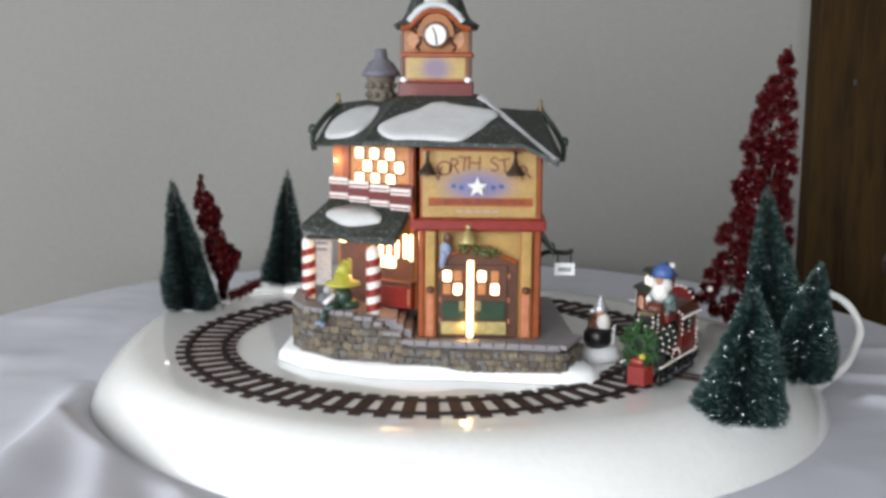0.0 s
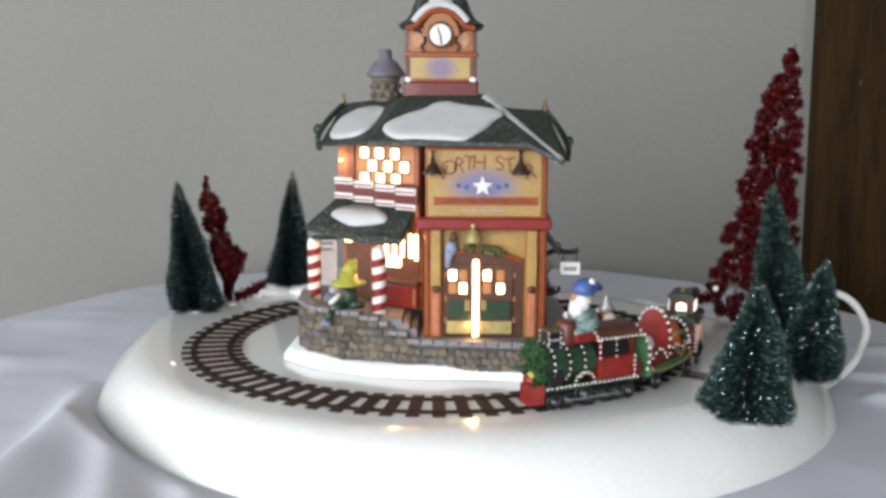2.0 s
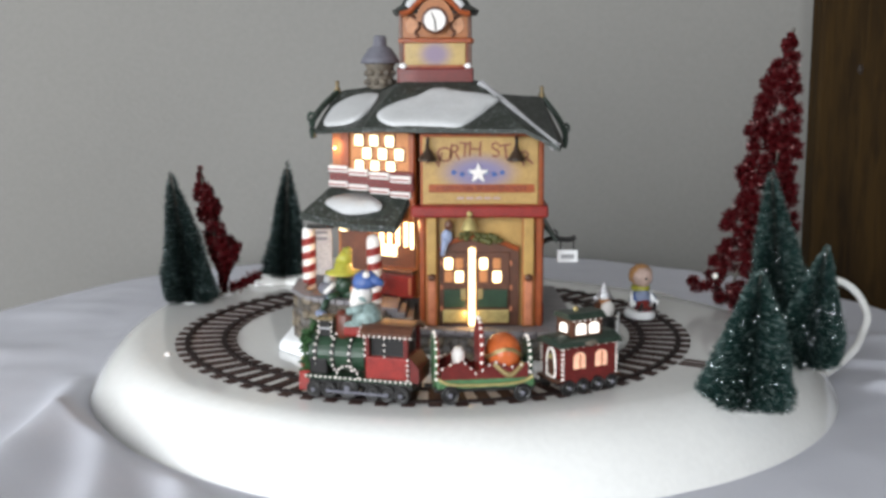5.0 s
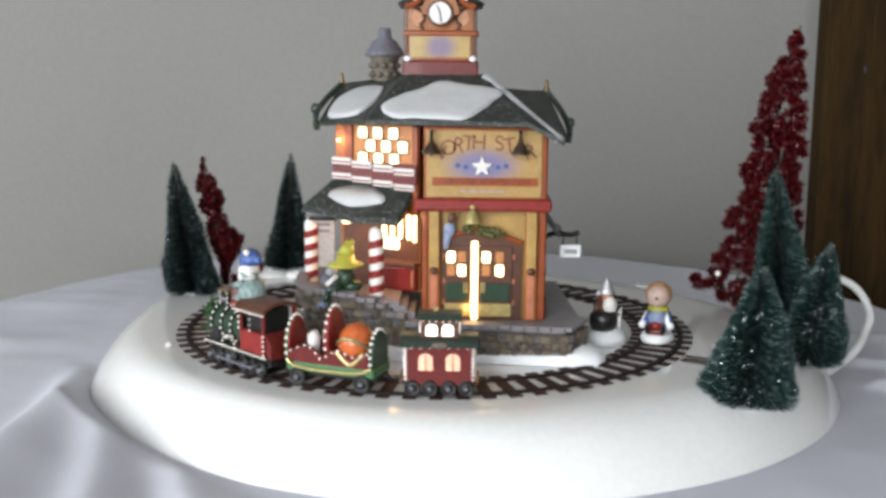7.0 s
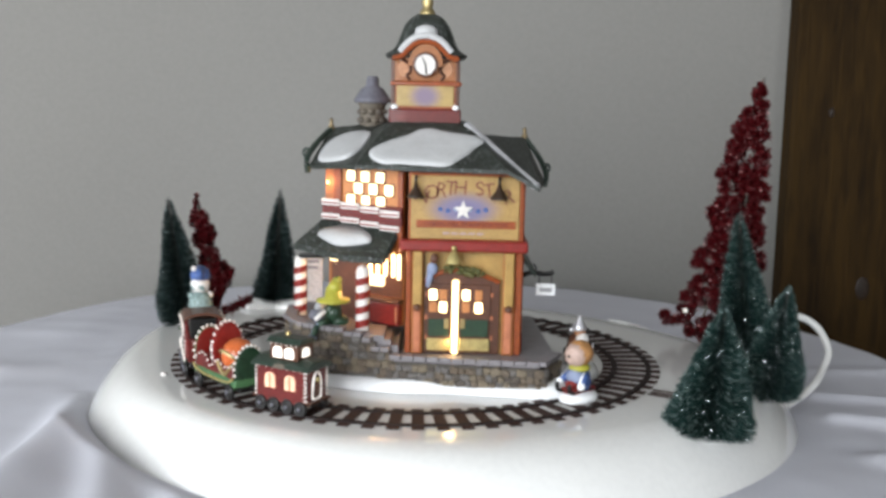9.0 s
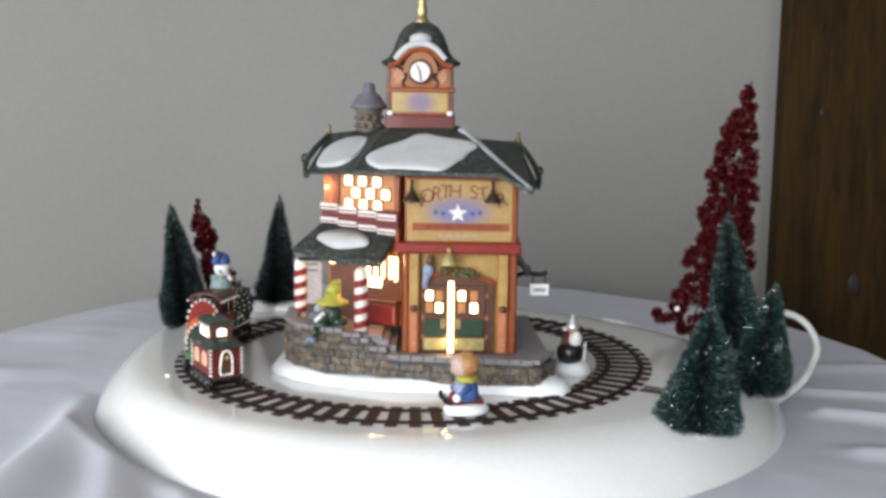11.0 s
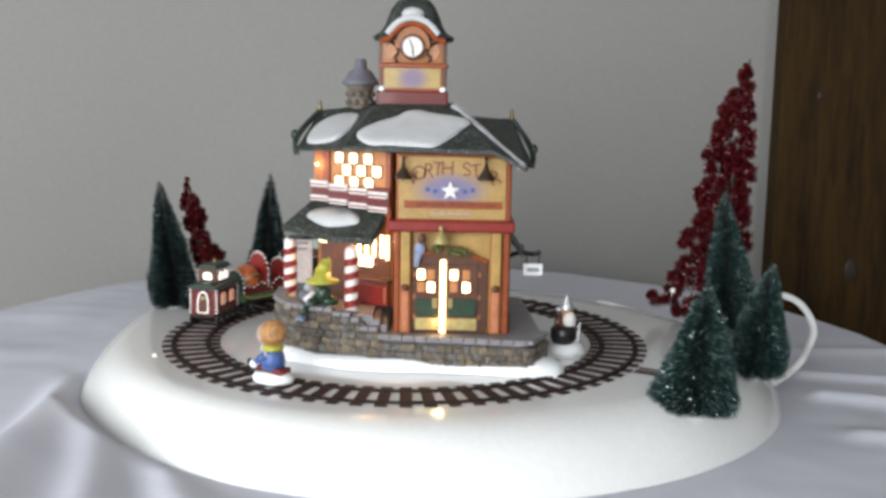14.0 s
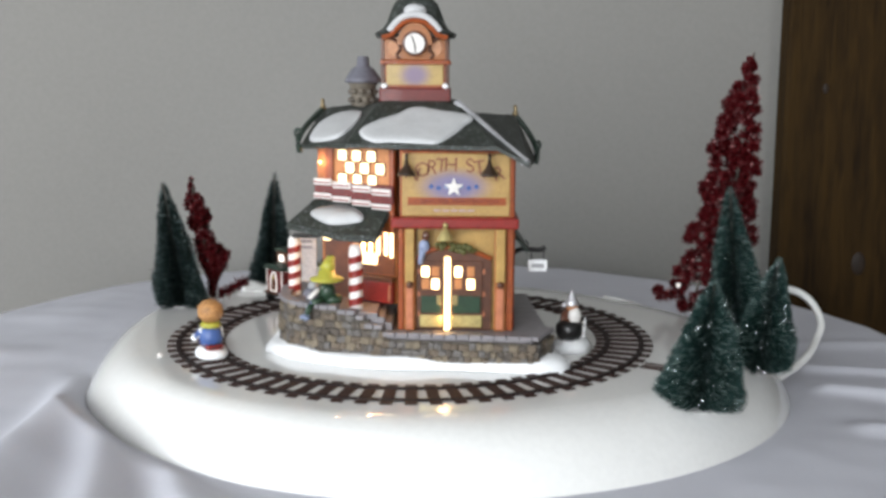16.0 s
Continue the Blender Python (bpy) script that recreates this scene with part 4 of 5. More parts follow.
# clock tower
TX, TY, TH = 0.0052, -0.0095, 0.0194
tower = part("tower", box(B(), (TX - TH + 0.0012, TY - TH + 0.0012, 0.139), (TX + TH - 0.0012, TY + TH - 0.0012, 0.1790)), M_ORANGE, station, "clock tower with yellow sign and bell roof")
part("tower_base", box(B(), (TX - TH - 0.0008, TY - TH - 0.0008, 0.1395), (TX + TH + 0.0008, TY + TH + 0.0008, 0.1482), bevel=0.0010), M_DKRED, tower)
for sx in (-1, 1):
    for sy in (-1, 1):
        part("corner_post", box(B(), (TX + sx * (TH - 0.0024), TY + sy * (TH - 0.0024), 0.1472), (TX + sx * (TH - 0.0002), TY + sy * (TH - 0.0002), 0.1790), bevel=0.0005), M_BROWN, tower)
        part("snow_tuft", ball(B(), (TX + sx * (TH - 0.0022), TY + sy * TH, 0.1490), 0.0017, 2, scale=(1.1, 0.7, 0.9)), M_SNOW, tower, smooth=True)
yf = TY - TH
tp = part("tower_sign", box(B(), (TX - 0.0160, yf + 0.0002, 0.1495), (TX + 0.0160, yf + 0.0016, 0.1612), bevel=0.0004), print_mat("tower_print", (0.37, 0.255, 0.09), (0.19, 0.14, 0.20), (TX, 0, 0.1552), (0.0105, 0.0085)), tower)
part("ledge", box(B(), (TX - TH, yf - 0.0012, 0.1610), (TX + TH, yf + 0.0020, 0.1634), bevel=0.0006), M_ORANGE, tower)
part("ledge", box(B(), (TX + TH - 0.0018, TY - TH, 0.1610), (TX + TH + 0.0010, TY + TH, 0.1634), bevel=0.0006), M_ORANGE, tower)
part("clock_field", box(B(), (TX - 0.0172, yf + 0.0004, 0.1636), (TX + 0.0172, yf + 0.0016, 0.1778), bevel=0.0004), M_AMBER, tower)
for sx in (-1, 1):
    part("panel", lathe(B(), [(0.0042, 0), (0.0039, 0.0005)], seg=14, sx=0.85, sy=1.1), M_FACE, tower, m=pose(TX + sx * 0.0118, yf + 0.0003, 0.1702, 90))
    part("scroll", tube(B(), [(TX + sx * 0.0085, yf - 0.0004, 0.1642), (TX + sx * 0.0105, yf - 0.0004, 0.1665), (TX + sx * 0.0085, yf - 0.0004, 0.1690), (TX + sx * 0.0095, yf - 0.0004, 0.1730), (TX + sx * 0.0150, yf - 0.0004, 0.1762)], 0.0008), M_BROWN, tower)
CZ = 0.1727
HY = yf - 0.0040
arch = [(TX + 0.0098 * math.cos(a), HY - 0.0008, CZ - 0.001 + 0.0122 * math.sin(a)) for a in [math.pi * k / 16 for k in range(17)]]
hood = part("clock_hood", prism(B(), arch, (0, 0.017, 0)), M_AMBER, tower)
part("hood_moulding", tube(B(), [(TX + k * 0.0001, HY - 0.0014, CZ + z) for k, z in ((-182, 0.0030), (-132, 0.0044), (-96, 0.0080), (-56, 0.0112), (0, 0.0124), (56, 0.0112), (96, 0.0080), (132, 0.0044), (182, 0.0030))], 0.0014), M_ORANGE, hood)
clock = part("clock", lathe(B(), [(0.0070, 0), (0.0070, 0.0012), (0.0058, 0.0016)], seg=32), M_BROWN, tower, "round white clock", m=pose(TX, HY - 0.0008, 0.1725, 90))
part("clock_face", lathe(B(), [(0.0056, 0.0012), (0.0055, 0.0019)], seg=32), M_WHITE, clock)
part("clock_hand", box(B(), (-0.0003, 0, 0.0019), (0.0004, 0.0042, 0.0023), m=pose(0, 0, 0, 0, 0, 24)), M_BLACK, clock)
part("clock_hand", box(B(), (-0.0004, 0, 0.0019), (0.0004, 0.0050, 0.0023), m=pose(0, 0, 0, 0, 0, 187)), M_BLACK, clock)
# bell-shaped tower roof, square in plan
dm, rows = B(), []
for h, z in ((0.0222, 0.1762), (0.0232, 0.1782), (0.0190, 0.1808), (0.0168, 0.1840), (0.0150, 0.1890), (0.0128, 0.1945), (0.0096, 0.1985), (0.0058, 0.2010)):
    row = []
    for k in range(32):
        a = 2 * math.pi * (k + 0.5) / 32
        c, s_ = math.cos(a), math.sin(a)
        e = (abs(c) ** 5 + abs(s_) ** 5) ** (-1 / 5)
        row.append(dm.verts.new((TX + h * c * e, TY + h * s_ * e, z)))
    rows.append(row)
for a, b in zip(rows, rows[1:]):
    for k in range(32):
        dm.faces.new((a[k], a[(k + 1) % 32], b[(k + 1) % 32], b[k]))
dm.faces.new(rows[0][::-1])
dm.faces.new(rows[-1])
dome = part("tower_roof", dm, M_ROOF, tower)
tower.location.z = 0.0013
sn = tube(B(), [(TX + k * 0.0001, HY - 0.0002, CZ + z) for k, z in ((-142, 0.0066), (-106, 0.0108), (-62, 0.0142), (0, 0.0156), (62, 0.0142), (106, 0.0108), (142, 0.0066))], 0.0020, 10)
ball(sn, (TX, HY + 0.0050, CZ + 0.0178), 0.0052, 2, scale=(1.3, 0.8, 0.8))
part("snow_patch", sn, M_SNOWDIM, dome, smooth=True)
part("tower_finial", lathe(B(), [(0.0048, 0.2005), (0.0042, 0.2030), (0.0026, 0.2050), (0.0034, 0.2080), (0.0022, 0.2115), (0.0030, 0.2135), (0.0008, 0.2170)], (TX, TY, 0), seg=16), M_GOLD, dome, "gold finial", smooth=True)

# stones of the platform wall
stone_wall(LEFT, left_top, 0.0040)
stone_wall(RIGHT, lambda x: 0.0168, 0.0036)


# ---- bottle-brush trees ----
def strips(rn, roots, tips, w):
    """Thin two-sided strips from roots to tips."""
    d = tips - roots
    side = np.cross(d, rn.uniform(-1, 1, d.shape))
    side *= w / np.maximum(np.linalg.norm(side, axis=1, keepdims=True), 1e-9)
    n = len(roots)
    verts = np.concatenate([roots - side, roots + side, tips + side * 0.6, tips - side * 0.6])
    k = np.arange(n)
    return verts, np.stack([k, k + n, k + 2 * n, k + 3 * n], 1)


def crown_of(tree, verts, faces, material):
    me = bpy.data.meshes.new("crown")
    me.from_pydata(verts.tolist(), [], faces.tolist())
    me.materials.append(material)
    ob = new("crown", me)
    ob.parent = tree


def glitter(tree, places, rn):
    fl = B()
    for c in places:
        ball(fl, Vector(c), rn.uniform(0.00015, 0.00045), 1, scale=(1, 1, 0.6))
    part("glitter", fl, M_FLAKE, tree, "tiny bright flakes of glitter")["kind"] = "stuff"


def brush_tree(x, y, top, r, material, label, lean, count, flakes, seed, bulge=0.78):
    """A wired brush tree: a stem, a cone of fine bristles, a few flakes of glitter."""
    rn = np.random.RandomState(seed)
    z0 = base_z(x, y)
    h = top - z0
    tree = thing("brush_tree", label, "tree", pose(x, y, z0), G)
    part("stem", rod(B(), (0, 0, -0.0004), (lean[0], lean[1], h * 0.97), 0.0011, 0.0005, 8), M_WIRE, tree)
    part("foot", lathe(B(), [(r * 0.42, -0.0006), (r * 0.40, 0.0012), (r * 0.12, 0.0022)], seg=18), M_SNOW, tree, smooth=True)
    t = 1 - np.sqrt(rn.rand(count)) * 0.985
    a = rn.rand(count) * 2 * math.pi
    swell = 1 + 0.07 * np.sin(3 * a + 9 * t + seed) + 0.05 * np.sin(5 * a - 14 * t)
    reach = (r * (1 - t) ** bulge * np.minimum(1, 0.70 + t * 6) + 0.0008) * swell * rn.uniform(0.80, 1.04, count)
    c = np.stack([lean[0] * t, lean[1] * t, h * t], 1)
    tips = c + np.stack([np.cos(a) * reach, np.sin(a) * reach, reach * rn.uniform(-0.12, 0.22, count)], 1)
    tips[:, 2] = np.maximum(tips[:, 2], 0.0003)
    roots = c + (tips - c) * 0.25
    crown_of(tree, *strips(rn, roots, tips, 0.00022), material)
    k = rn.randint(0, count, flakes)
    glitter(tree, tips[k] + (tips[k] - c[k]) * 0.01, rn)


def tinsel_tree(x, y, label, levels, left, right, scale, count, seed, flakes):
    """A tree of ragged tinsel tufts on a bent wire. levels are heights; left and right say how far the tufts reach from the top's upright."""
    rn = np.random.RandomState(seed)
    z0 = base_z(x, y)
    tree = thing("tinsel_tree", label, "tree", pose(x, y, z0), G)
    mid = [((l + q) / 2 * scale, 0, z - z0) for l, q, z in zip(left, right, levels)]
    part("stem", tube(B(), [(0, 0, -0.0004)] + [mid[-2], mid[len(mid) // 2], mid[0]], 0.0009, 6), M_WIRE, tree)
    part("foot", lathe(B(), [(0.006, -0.0006), (0.0056, 0.0012), (0.0018, 0.0022)], seg=18), M_SNOW, tree, smooth=True)
    roots, tips = [], []
    for k in range(count):
        z = levels[-1] + (levels[0] - levels[-1]) * (1 - rn.rand() ** 0.75)
        l, q = np.interp(z, levels[::-1], left[::-1]) * scale, np.interp(z, levels[::-1], right[::-1]) * scale
        rad = min(0.0046, 0.0015 + (q - l) * 0.14)
        c = np.array([rn.uniform(l + rad * 0.8, max(q - rad * 0.8, l + rad * 0.9)), 0, z - z0])
        wide = max((q - l) / 2, rad)
        off = abs(c[0] - (l + q) / 2) / wide
        c[1] = rn.uniform(-1, 1) * wide * math.sqrt(max(0.05, 1 - off * off)) * 0.8
        n = 130
        d = rn.normal(size=(n, 3))
        d /= np.linalg.norm(d, axis=1, keepdims=True)
        e = c + d * rad * rn.uniform(0.7, 1.1, (n, 1))
        e[:, 2] = np.maximum(e[:, 2], 0.0004)
        roots.append(c + d * rad * 0.15)
        tips.append(e)
    roots, tips = np.concatenate(roots), np.concatenate(tips)
    crown_of(tree, *strips(rn, roots, tips, 0.00045), M_TINSEL)
    glitter(tree, tips[rn.randint(0, len(tips), flakes)], rn)
    return tree


G = "trees on the base"
brush_tree(-0.1590, 0.078, 0.0860, 0.0185, M_NEEDLED, "dark green bristle toy fir beside the track", (-0.0110, 0), 16000, 18, 2)
brush_tree(-0.1090, 0.145, 0.0865, 0.0170, M_NEEDLED, "slim dark green bristle toy fir behind the track", (0.0035, 0), 12000, 25, 3)
brush_tree(0.1500, -0.120, 0.0570, 0.0222, M_NEEDLE, "frosted green bristle toy fir on the base's edge", (0.0045, 0.002), 30000, 160, 4, 0.72)
brush_tree(0.1960, -0.012, 0.0950, 0.0205, M_NEEDLE, "tall frosted green bristle toy fir", (-0.0095, 0), 24000, 150, 5)
brush_tree(0.1970, -0.055, 0.0590, 0.0190, M_NEEDLE, "leaning frosted green bristle toy fir", (0.0080, 0.000), 24000, 150, 6)
small_red = tinsel_tree(-0.1420, 0.098, "small dark red tinsel tree with uneven tufts", (0.085, 0.078, 0.066, 0.059, 0.0545, 0.050, 0.0405, 0.031, 0.0235, 0.014, 0.003),
            (-43, -49, -51, -38, -56, -36, -37, -31, -20, -13, -8), (-32, -24, -3, 0, 8, -6, 16, 36, 28, 9, 6), 0.00037, 150, 7, 14)
tall = tinsel_tree(0.1980, 0.060, "tall glittering red tinsel tree with ragged tufts", (0.172, 0.155, 0.136, 0.120, 0.090, 0.070, 0.056, 0.043, 0.014, 0.003),
            (40, 15, -4, -17, -40, -26, -65, -42, -108, -55), (52, 56, 62, 64, 66, 67, 69, 60, 45, 15), 0.00039, 360, 8, 90)
branch = strips(np.random.RandomState(11), *(lambda u, d: (np.stack([0.004 + 0.020 * u, 0 * u, 0.005 + 0.009 * u ** 1.3], 1), np.stack([0.004 + 0.020 * u, 0 * u, 0.005 + 0.009 * u ** 1.3], 1) + d * 0.0032))(np.random.RandomState(12).rand(900), np.random.RandomState(13).normal(size=(900, 3)) * 0.6), 0.0004)
low = new("branch", bpy.data.meshes.new("branch"))
low.data.from_pydata(branch[0].tolist(), [], branch[1].tolist())
low.data.materials.append(M_TINSEL)
low.parent = small_red
part("bauble", ball(B(), (-0.0262, -0.011, 0.0290), 0.0019, 2), M_LED, tall, "small shining white bauble", smooth=True)

# low drifts of snow at the back of the base
for x, y, w, hh in ((-0.1190, 0.137, 0.0155, 0.0068), (-0.0985, 0.138, 0.0140, 0.0068)):
    drift = ball(B(), (0, 0, 0), 1, 3, scale=(w, w * 0.6, hh))
    for q in drift.verts:
        q.co *= 1 + 0.06 * noise.noise(q.co * 160)
        q.co.z = max(q.co.z, -0.0005)
    tagged(part("snow_drift", drift, M_CERAMIC, smooth=True, m=pose(x, y, base_z(x, y))), "small white glazed snow drift at the foot of the trees", "snow drift", "snow drifts on the base")

# ---- cords ----
cord = thing("power_cord", "white power cord looping from the base onto the cloth", "cord")
part("cable", tube(B(), [(0.2060, -0.036, -0.0215), (0.2110, -0.030, -0.0210), (0.2260, -0.012, -0.0190), (0.2360, 0.000, -0.0180), (0.2460, 0.010, -0.0130), (0.2550, 0.025, -0.0080), (0.2610, 0.035, 0.0000), (0.2600, 0.045, 0.0090), (0.2540, 0.050, 0.0160), (0.2440, 0.050, 0.0200), (0.2300, 0.056, 0.0190), (0.2170, 0.066, 0.0060), (0.2140, 0.074, -0.0060)], 0.0023, 10), M_CORD, cord, smooth=True)
wire = thing("thin_wire", "thin white wire lying on the back of the base", "wire")
part("wire", tube(B(), [(0.205, 0.128, base_z(0.205, 0.128) + 0.001), (0.187, 0.145, base_z(0.187, 0.145) + 0.001), (0.175, 0.136, base_z(0.175, 0.136) + 0.001), (0.162, 0.127, base_z(0.162, 0.127) + 0.001), (0.145, 0.121, base_z(0.145, 0.121) + 0.001), (0.136, 0.137, base_z(0.136, 0.137) + 0.001)], 0.0010, 6), M_CORD, wire, smooth=True)

# ---- still figurines ----
# seated elf on the terrace wall
bm = B()
ball(bm, (0, 0, 0.0075), 0.0056, 2, 0, (0.9, 0.8, 1.2))                 # body
ball(bm, (0.0030, 0.001, 0.0035), 0.0050, 2, 0, (1.2, 1.0, 0.7))
rod(bm, (-0.002, -0.003, 0.004), (-0.0080, -0.0060, 0.0020), 0.0020, 0.0018, 10, 0)
rod(bm, (-0.0080, -0.0060, 0.0020), (-0.0105, -0.0075, -0.0045), 0.0018, 0.0016, 10, 3)
ball(bm, (-0.0110, -0.0085, -0.0050), 0.0026, 2, 3, (1.2, 1.3, 0.7))
rod(bm, (-0.004, -0.003, 0.0095), (-0.0095, -0.0050, 0.0045), 0.0014, 0.0012, 8, 2)
rod(bm, (0, -0.001, 0.0125), (-0.0035, -0.003, 0.0070), 0.0036, 0.0010, 12, 2)   # beard
ball(bm, (0, 0, 0.0145), 0.0036, 2, 4)
lathe(bm, [(0.0080, 0.0138), (0.0094, 0.0144), (0.0092, 0.0154), (0.0050, 0.0164), (0.0046, 0.0200)], seg=18, mi=1)
rod(bm, (0, 0, 0.0195), (0.0020, 0.001, 0.0255), 0.0047, 0.0026, 16, 1)
ball(bm, (0.0021, 0.001, 0.0255), 0.0027, 2, 1)
ob = part("elf_figurine", bm, [M_DKGREEN, M_ELF, M_WHITE, M_LTBLUE, M_FACE], smooth=True, m=pose(-0.0445, -0.0600, 0.0305))
tagged(ob, "seated elf figurine in yellow hat on the stone wall", "figurine")
bm = ball(B(), (0, 0, 0.0042), 0.0048, 2, 0, (1.1, 0.9, 0.9))
ball(bm, (0.001, 0, 0.0092), 0.0030, 2, 1)
tagged(part("grey_sack", bm, [M_CHIM, M_GREY], smooth=True, m=pose(-0.0545, -0.0480, 0.0300)), "small dark grey sack standing beside the elf", "sack")

# figurine with a white beard on a snow mound inside the ring
bm = lathe(B(), [(0.0118, 0), (0.0122, 0.0030), (0.0105, 0.0062), (0.0060, 0.0082)], seg=24, mi=0)
lathe(bm, [(0.0062, 0.0070), (0.0078, 0.0110), (0.0076, 0.0150), (0.0058, 0.0175)], (-0.001, -0.002, 0), seg=18, mi=1)
lathe(bm, [(0.0060, 0.0150), (0.0052, 0.0205), (0.0030, 0.0250)], (0, 0.001, 0), seg=16, mi=2)
ball(bm, (0.0020, -0.0030, 0.0205), 0.0040, 2, 3, (1.0, 0.8, 1.35))
ball(bm, (0.0008, -0.001, 0.0255), 0.0034, 2, 4)
lathe(bm, [(0.0042, 0.0262), (0.0042, 0.0278), (0.0030, 0.0300), (0.0014, 0.0335), (0.0010, 0.0352)], (0.0004, 0, 0), seg=14, mi=5)
ball(bm, (-0.004, 0, 0.0262), 0.0018, 1, 5)
rod(bm, (-0.004, 0, 0.0230), (-0.0056, -0.002, 0.0150), 0.0017, 0.0014, 8, 2)
for k in range(7):
    rod(bm, (0.0070 + 0.0004 * k * 0.2, -0.003, 0.0085 + 0.0016 * k), (0.0070 + 0.0004 * (k + 1) * 0.2, -0.003, 0.0085 + 0.0016 * (k + 1)), 0.0010, 0.0010, 8, 3 if k % 2 else 1)
ob = part("bearded_figurine", bm, [M_SNOW, M_BLACK, M_BROWN, M_WHITE, M_FACE, M_SILVER], smooth=True, m=pose(0.0930, -0.0350, 0.0001))
tagged(ob, "bearded figurine with candy cane on a white snow mound", "figurine")

# ---- train ----
def wheel_set(parent, xs, r, half):
    """Wheels in pairs along the chassis."""
    me = finish("wheel", lathe(B(), [(r, 0), (r, 0.0012), (r * 0.82, 0.0016), (r * 0.8, 0.0012), (r * 0.45, 0.0012), (r * 0.4, 0.0020), (r * 0.15, 0.0023)], seg=18), M_BLACK, True)
    hub = finish("hub", ball(B(), (0, 0, 0.0020), r * 0.34, 1, 0, (1, 1, 0.6)), M_CHIM, True)
    for x in xs:
        for sy in (1, -1):
            w = new("wheel", me)
            w.parent = parent
            w.matrix_basis = pose(x, sy * half, r, -90 * sy, 0, 0)
            hb = new("hub", hub)
            hb.parent = w


def locomotive():
    t = thing("toy_locomotive", "green and red toy locomotive trimmed with white beads", "toy train", group="cars of the toy train")
    part("chassis", box(B(), (-0.0260, -0.0068, 0.0050), (0.0225, 0.0068, 0.0082), bevel=0.0008), M_BLACK, t)
    part("running_board", box(B(), (-0.0265, -0.0090, 0.0082), (0.0230, 0.0090, 0.0098), bevel=0.0005), M_DKGREEN, t)
    wheel_set(t, (0.0190, 0.0120, -0.0080, -0.0150, -0.0215), 0.0036, 0.0074)
    wheel_set(t, (0.0030,), 0.0050, 0.0074)
    boiler = part("boiler", rod(B(), (-0.004, 0, 0.0185), (0.0215, 0, 0.0185), 0.0078, seg=24), M_DKGREEN, t, smooth=False)
    for x in (0.0185, 0.0105, 0.0025):
        band = part("boiler_band", rod(B(), (x - 0.0008, 0, 0.0185), (x + 0.0008, 0, 0.0185), 0.0082, seg=24), M_BLACK, boiler)
        beads(boiler, [(x, 0.0087 * math.cos(radians(a)), 0.0185 + 0.0087 * math.sin(radians(a))) for a in range(-50, 231, 20)], 0.0006)
    part("boiler_front", lathe(B(), [(0.0074, 0), (0.0070, 0.0008), (0.0030, 0.0016)], seg=22), M_BLACK, t, m=pose(0.0215, 0, 0.0185, 0, 90))
    wr = B()
    for k in range(120):
        a, q = rnd.uniform(0, 2 * math.pi), math.sqrt(rnd.uniform(0.05, 1))
        c = Vector((0.0236 + rnd.uniform(-0.0022, 0.0016), 0.0082 * q * math.cos(a), 0.0190 + 0.0108 * q * math.sin(a)))
        d = Vector((rnd.uniform(0, 1), rnd.uniform(-1, 1), rnd.uniform(-1, 1))).normalized()
        rod(wr, c, c + d * rnd.uniform(0.0022, 0.0042), 0.0011, 0.0002, 5)
    part("wreath", wr, M_WREATH, t, "leafy green wreath over the boiler front")["kind"] = "stuff"
    part("boiler_cheek", box(B(), (0.0130, -0.0080, 0.0098), (0.0212, 0.0080, 0.0170), bevel=0.0008), M_BLACK, t)
    part("cowcatcher", prism(B(), [(0.0225, -0.0062, 0.0020), (0.0285, -0.0040, 0.0014), (0.0285, 0.0040, 0.0014), (0.0225, 0.0062, 0.0020)], (-0.0005, 0, 0.0085)), M_RED, t, "faded red plough")
    part("bow", ball(B(), (0.0268, 0, 0.0120), 0.0026, 2, 0, (0.7, 1.4, 0.9)), M_RED, t)
    part("lantern", ball(B(), (0.0262, 0.002, 0.0145), 0.0016, 2), M_ELF, t)
    stack = part("smokestack", box(B(), (0.0125, -0.0034, 0.0245), (0.0185, 0.0034, 0.0325), bevel=0.0006), M_BLACK, t, "short dark square smokestack edged with beads")
    part("stack_rim", box(B(), (0.0118, -0.0040, 0.0322), (0.0192, 0.0040, 0.0336), bevel=0.0005), M_AGED, stack)
    for sy in (1, -1):
        for x in (0.0124, 0.0186):
            beads(stack, along((x, sy * 0.0036, 0.0255), (x, sy * 0.0036, 0.0318), 4), 0.0005)
        part("stack_bar", box(B(), (0.0126, sy * 0.0034, 0.0285), (0.0184, sy * 0.0040, 0.0293)), M_GREY, stack)
    part("steam_drum", lathe(B(), [(0.0042, 0.0250), (0.0044, 0.0270), (0.0042, 0.0345), (0.0034, 0.0362), (0.0008, 0.0366)], (0.0070, 0, 0), seg=18), M_DRUM, t, smooth=True)
    part("seat", box(B(), (-0.0070, -0.0060, 0.0265), (0.0060, 0.0060, 0.0308), bevel=0.0012), M_RED, t)
    cab = part("cab", box(B(), (-0.0245, -0.0086, 0.0098), (-0.0050, 0.0086, 0.0195), bevel=0.0008), M_RED, t, "red cab with dark openings")
    for x in (-0.0235, -0.0060):
        for sy in (-1, 1):
            part("cab_post", box(B(), (x - 0.0010, sy * 0.0072, 0.0195), (x + 0.0010, sy * 0.0086, 0.0300), bevel=0.0003), M_DKRED, cab)
    # solid black block in place of the shade inside the open cab
    part("cab_shade_block", box(B(), (-0.0225, -0.0060, 0.0195), (-0.0070, 0.0060, 0.0298)), M_BLACK, cab)
    roof_ = B()
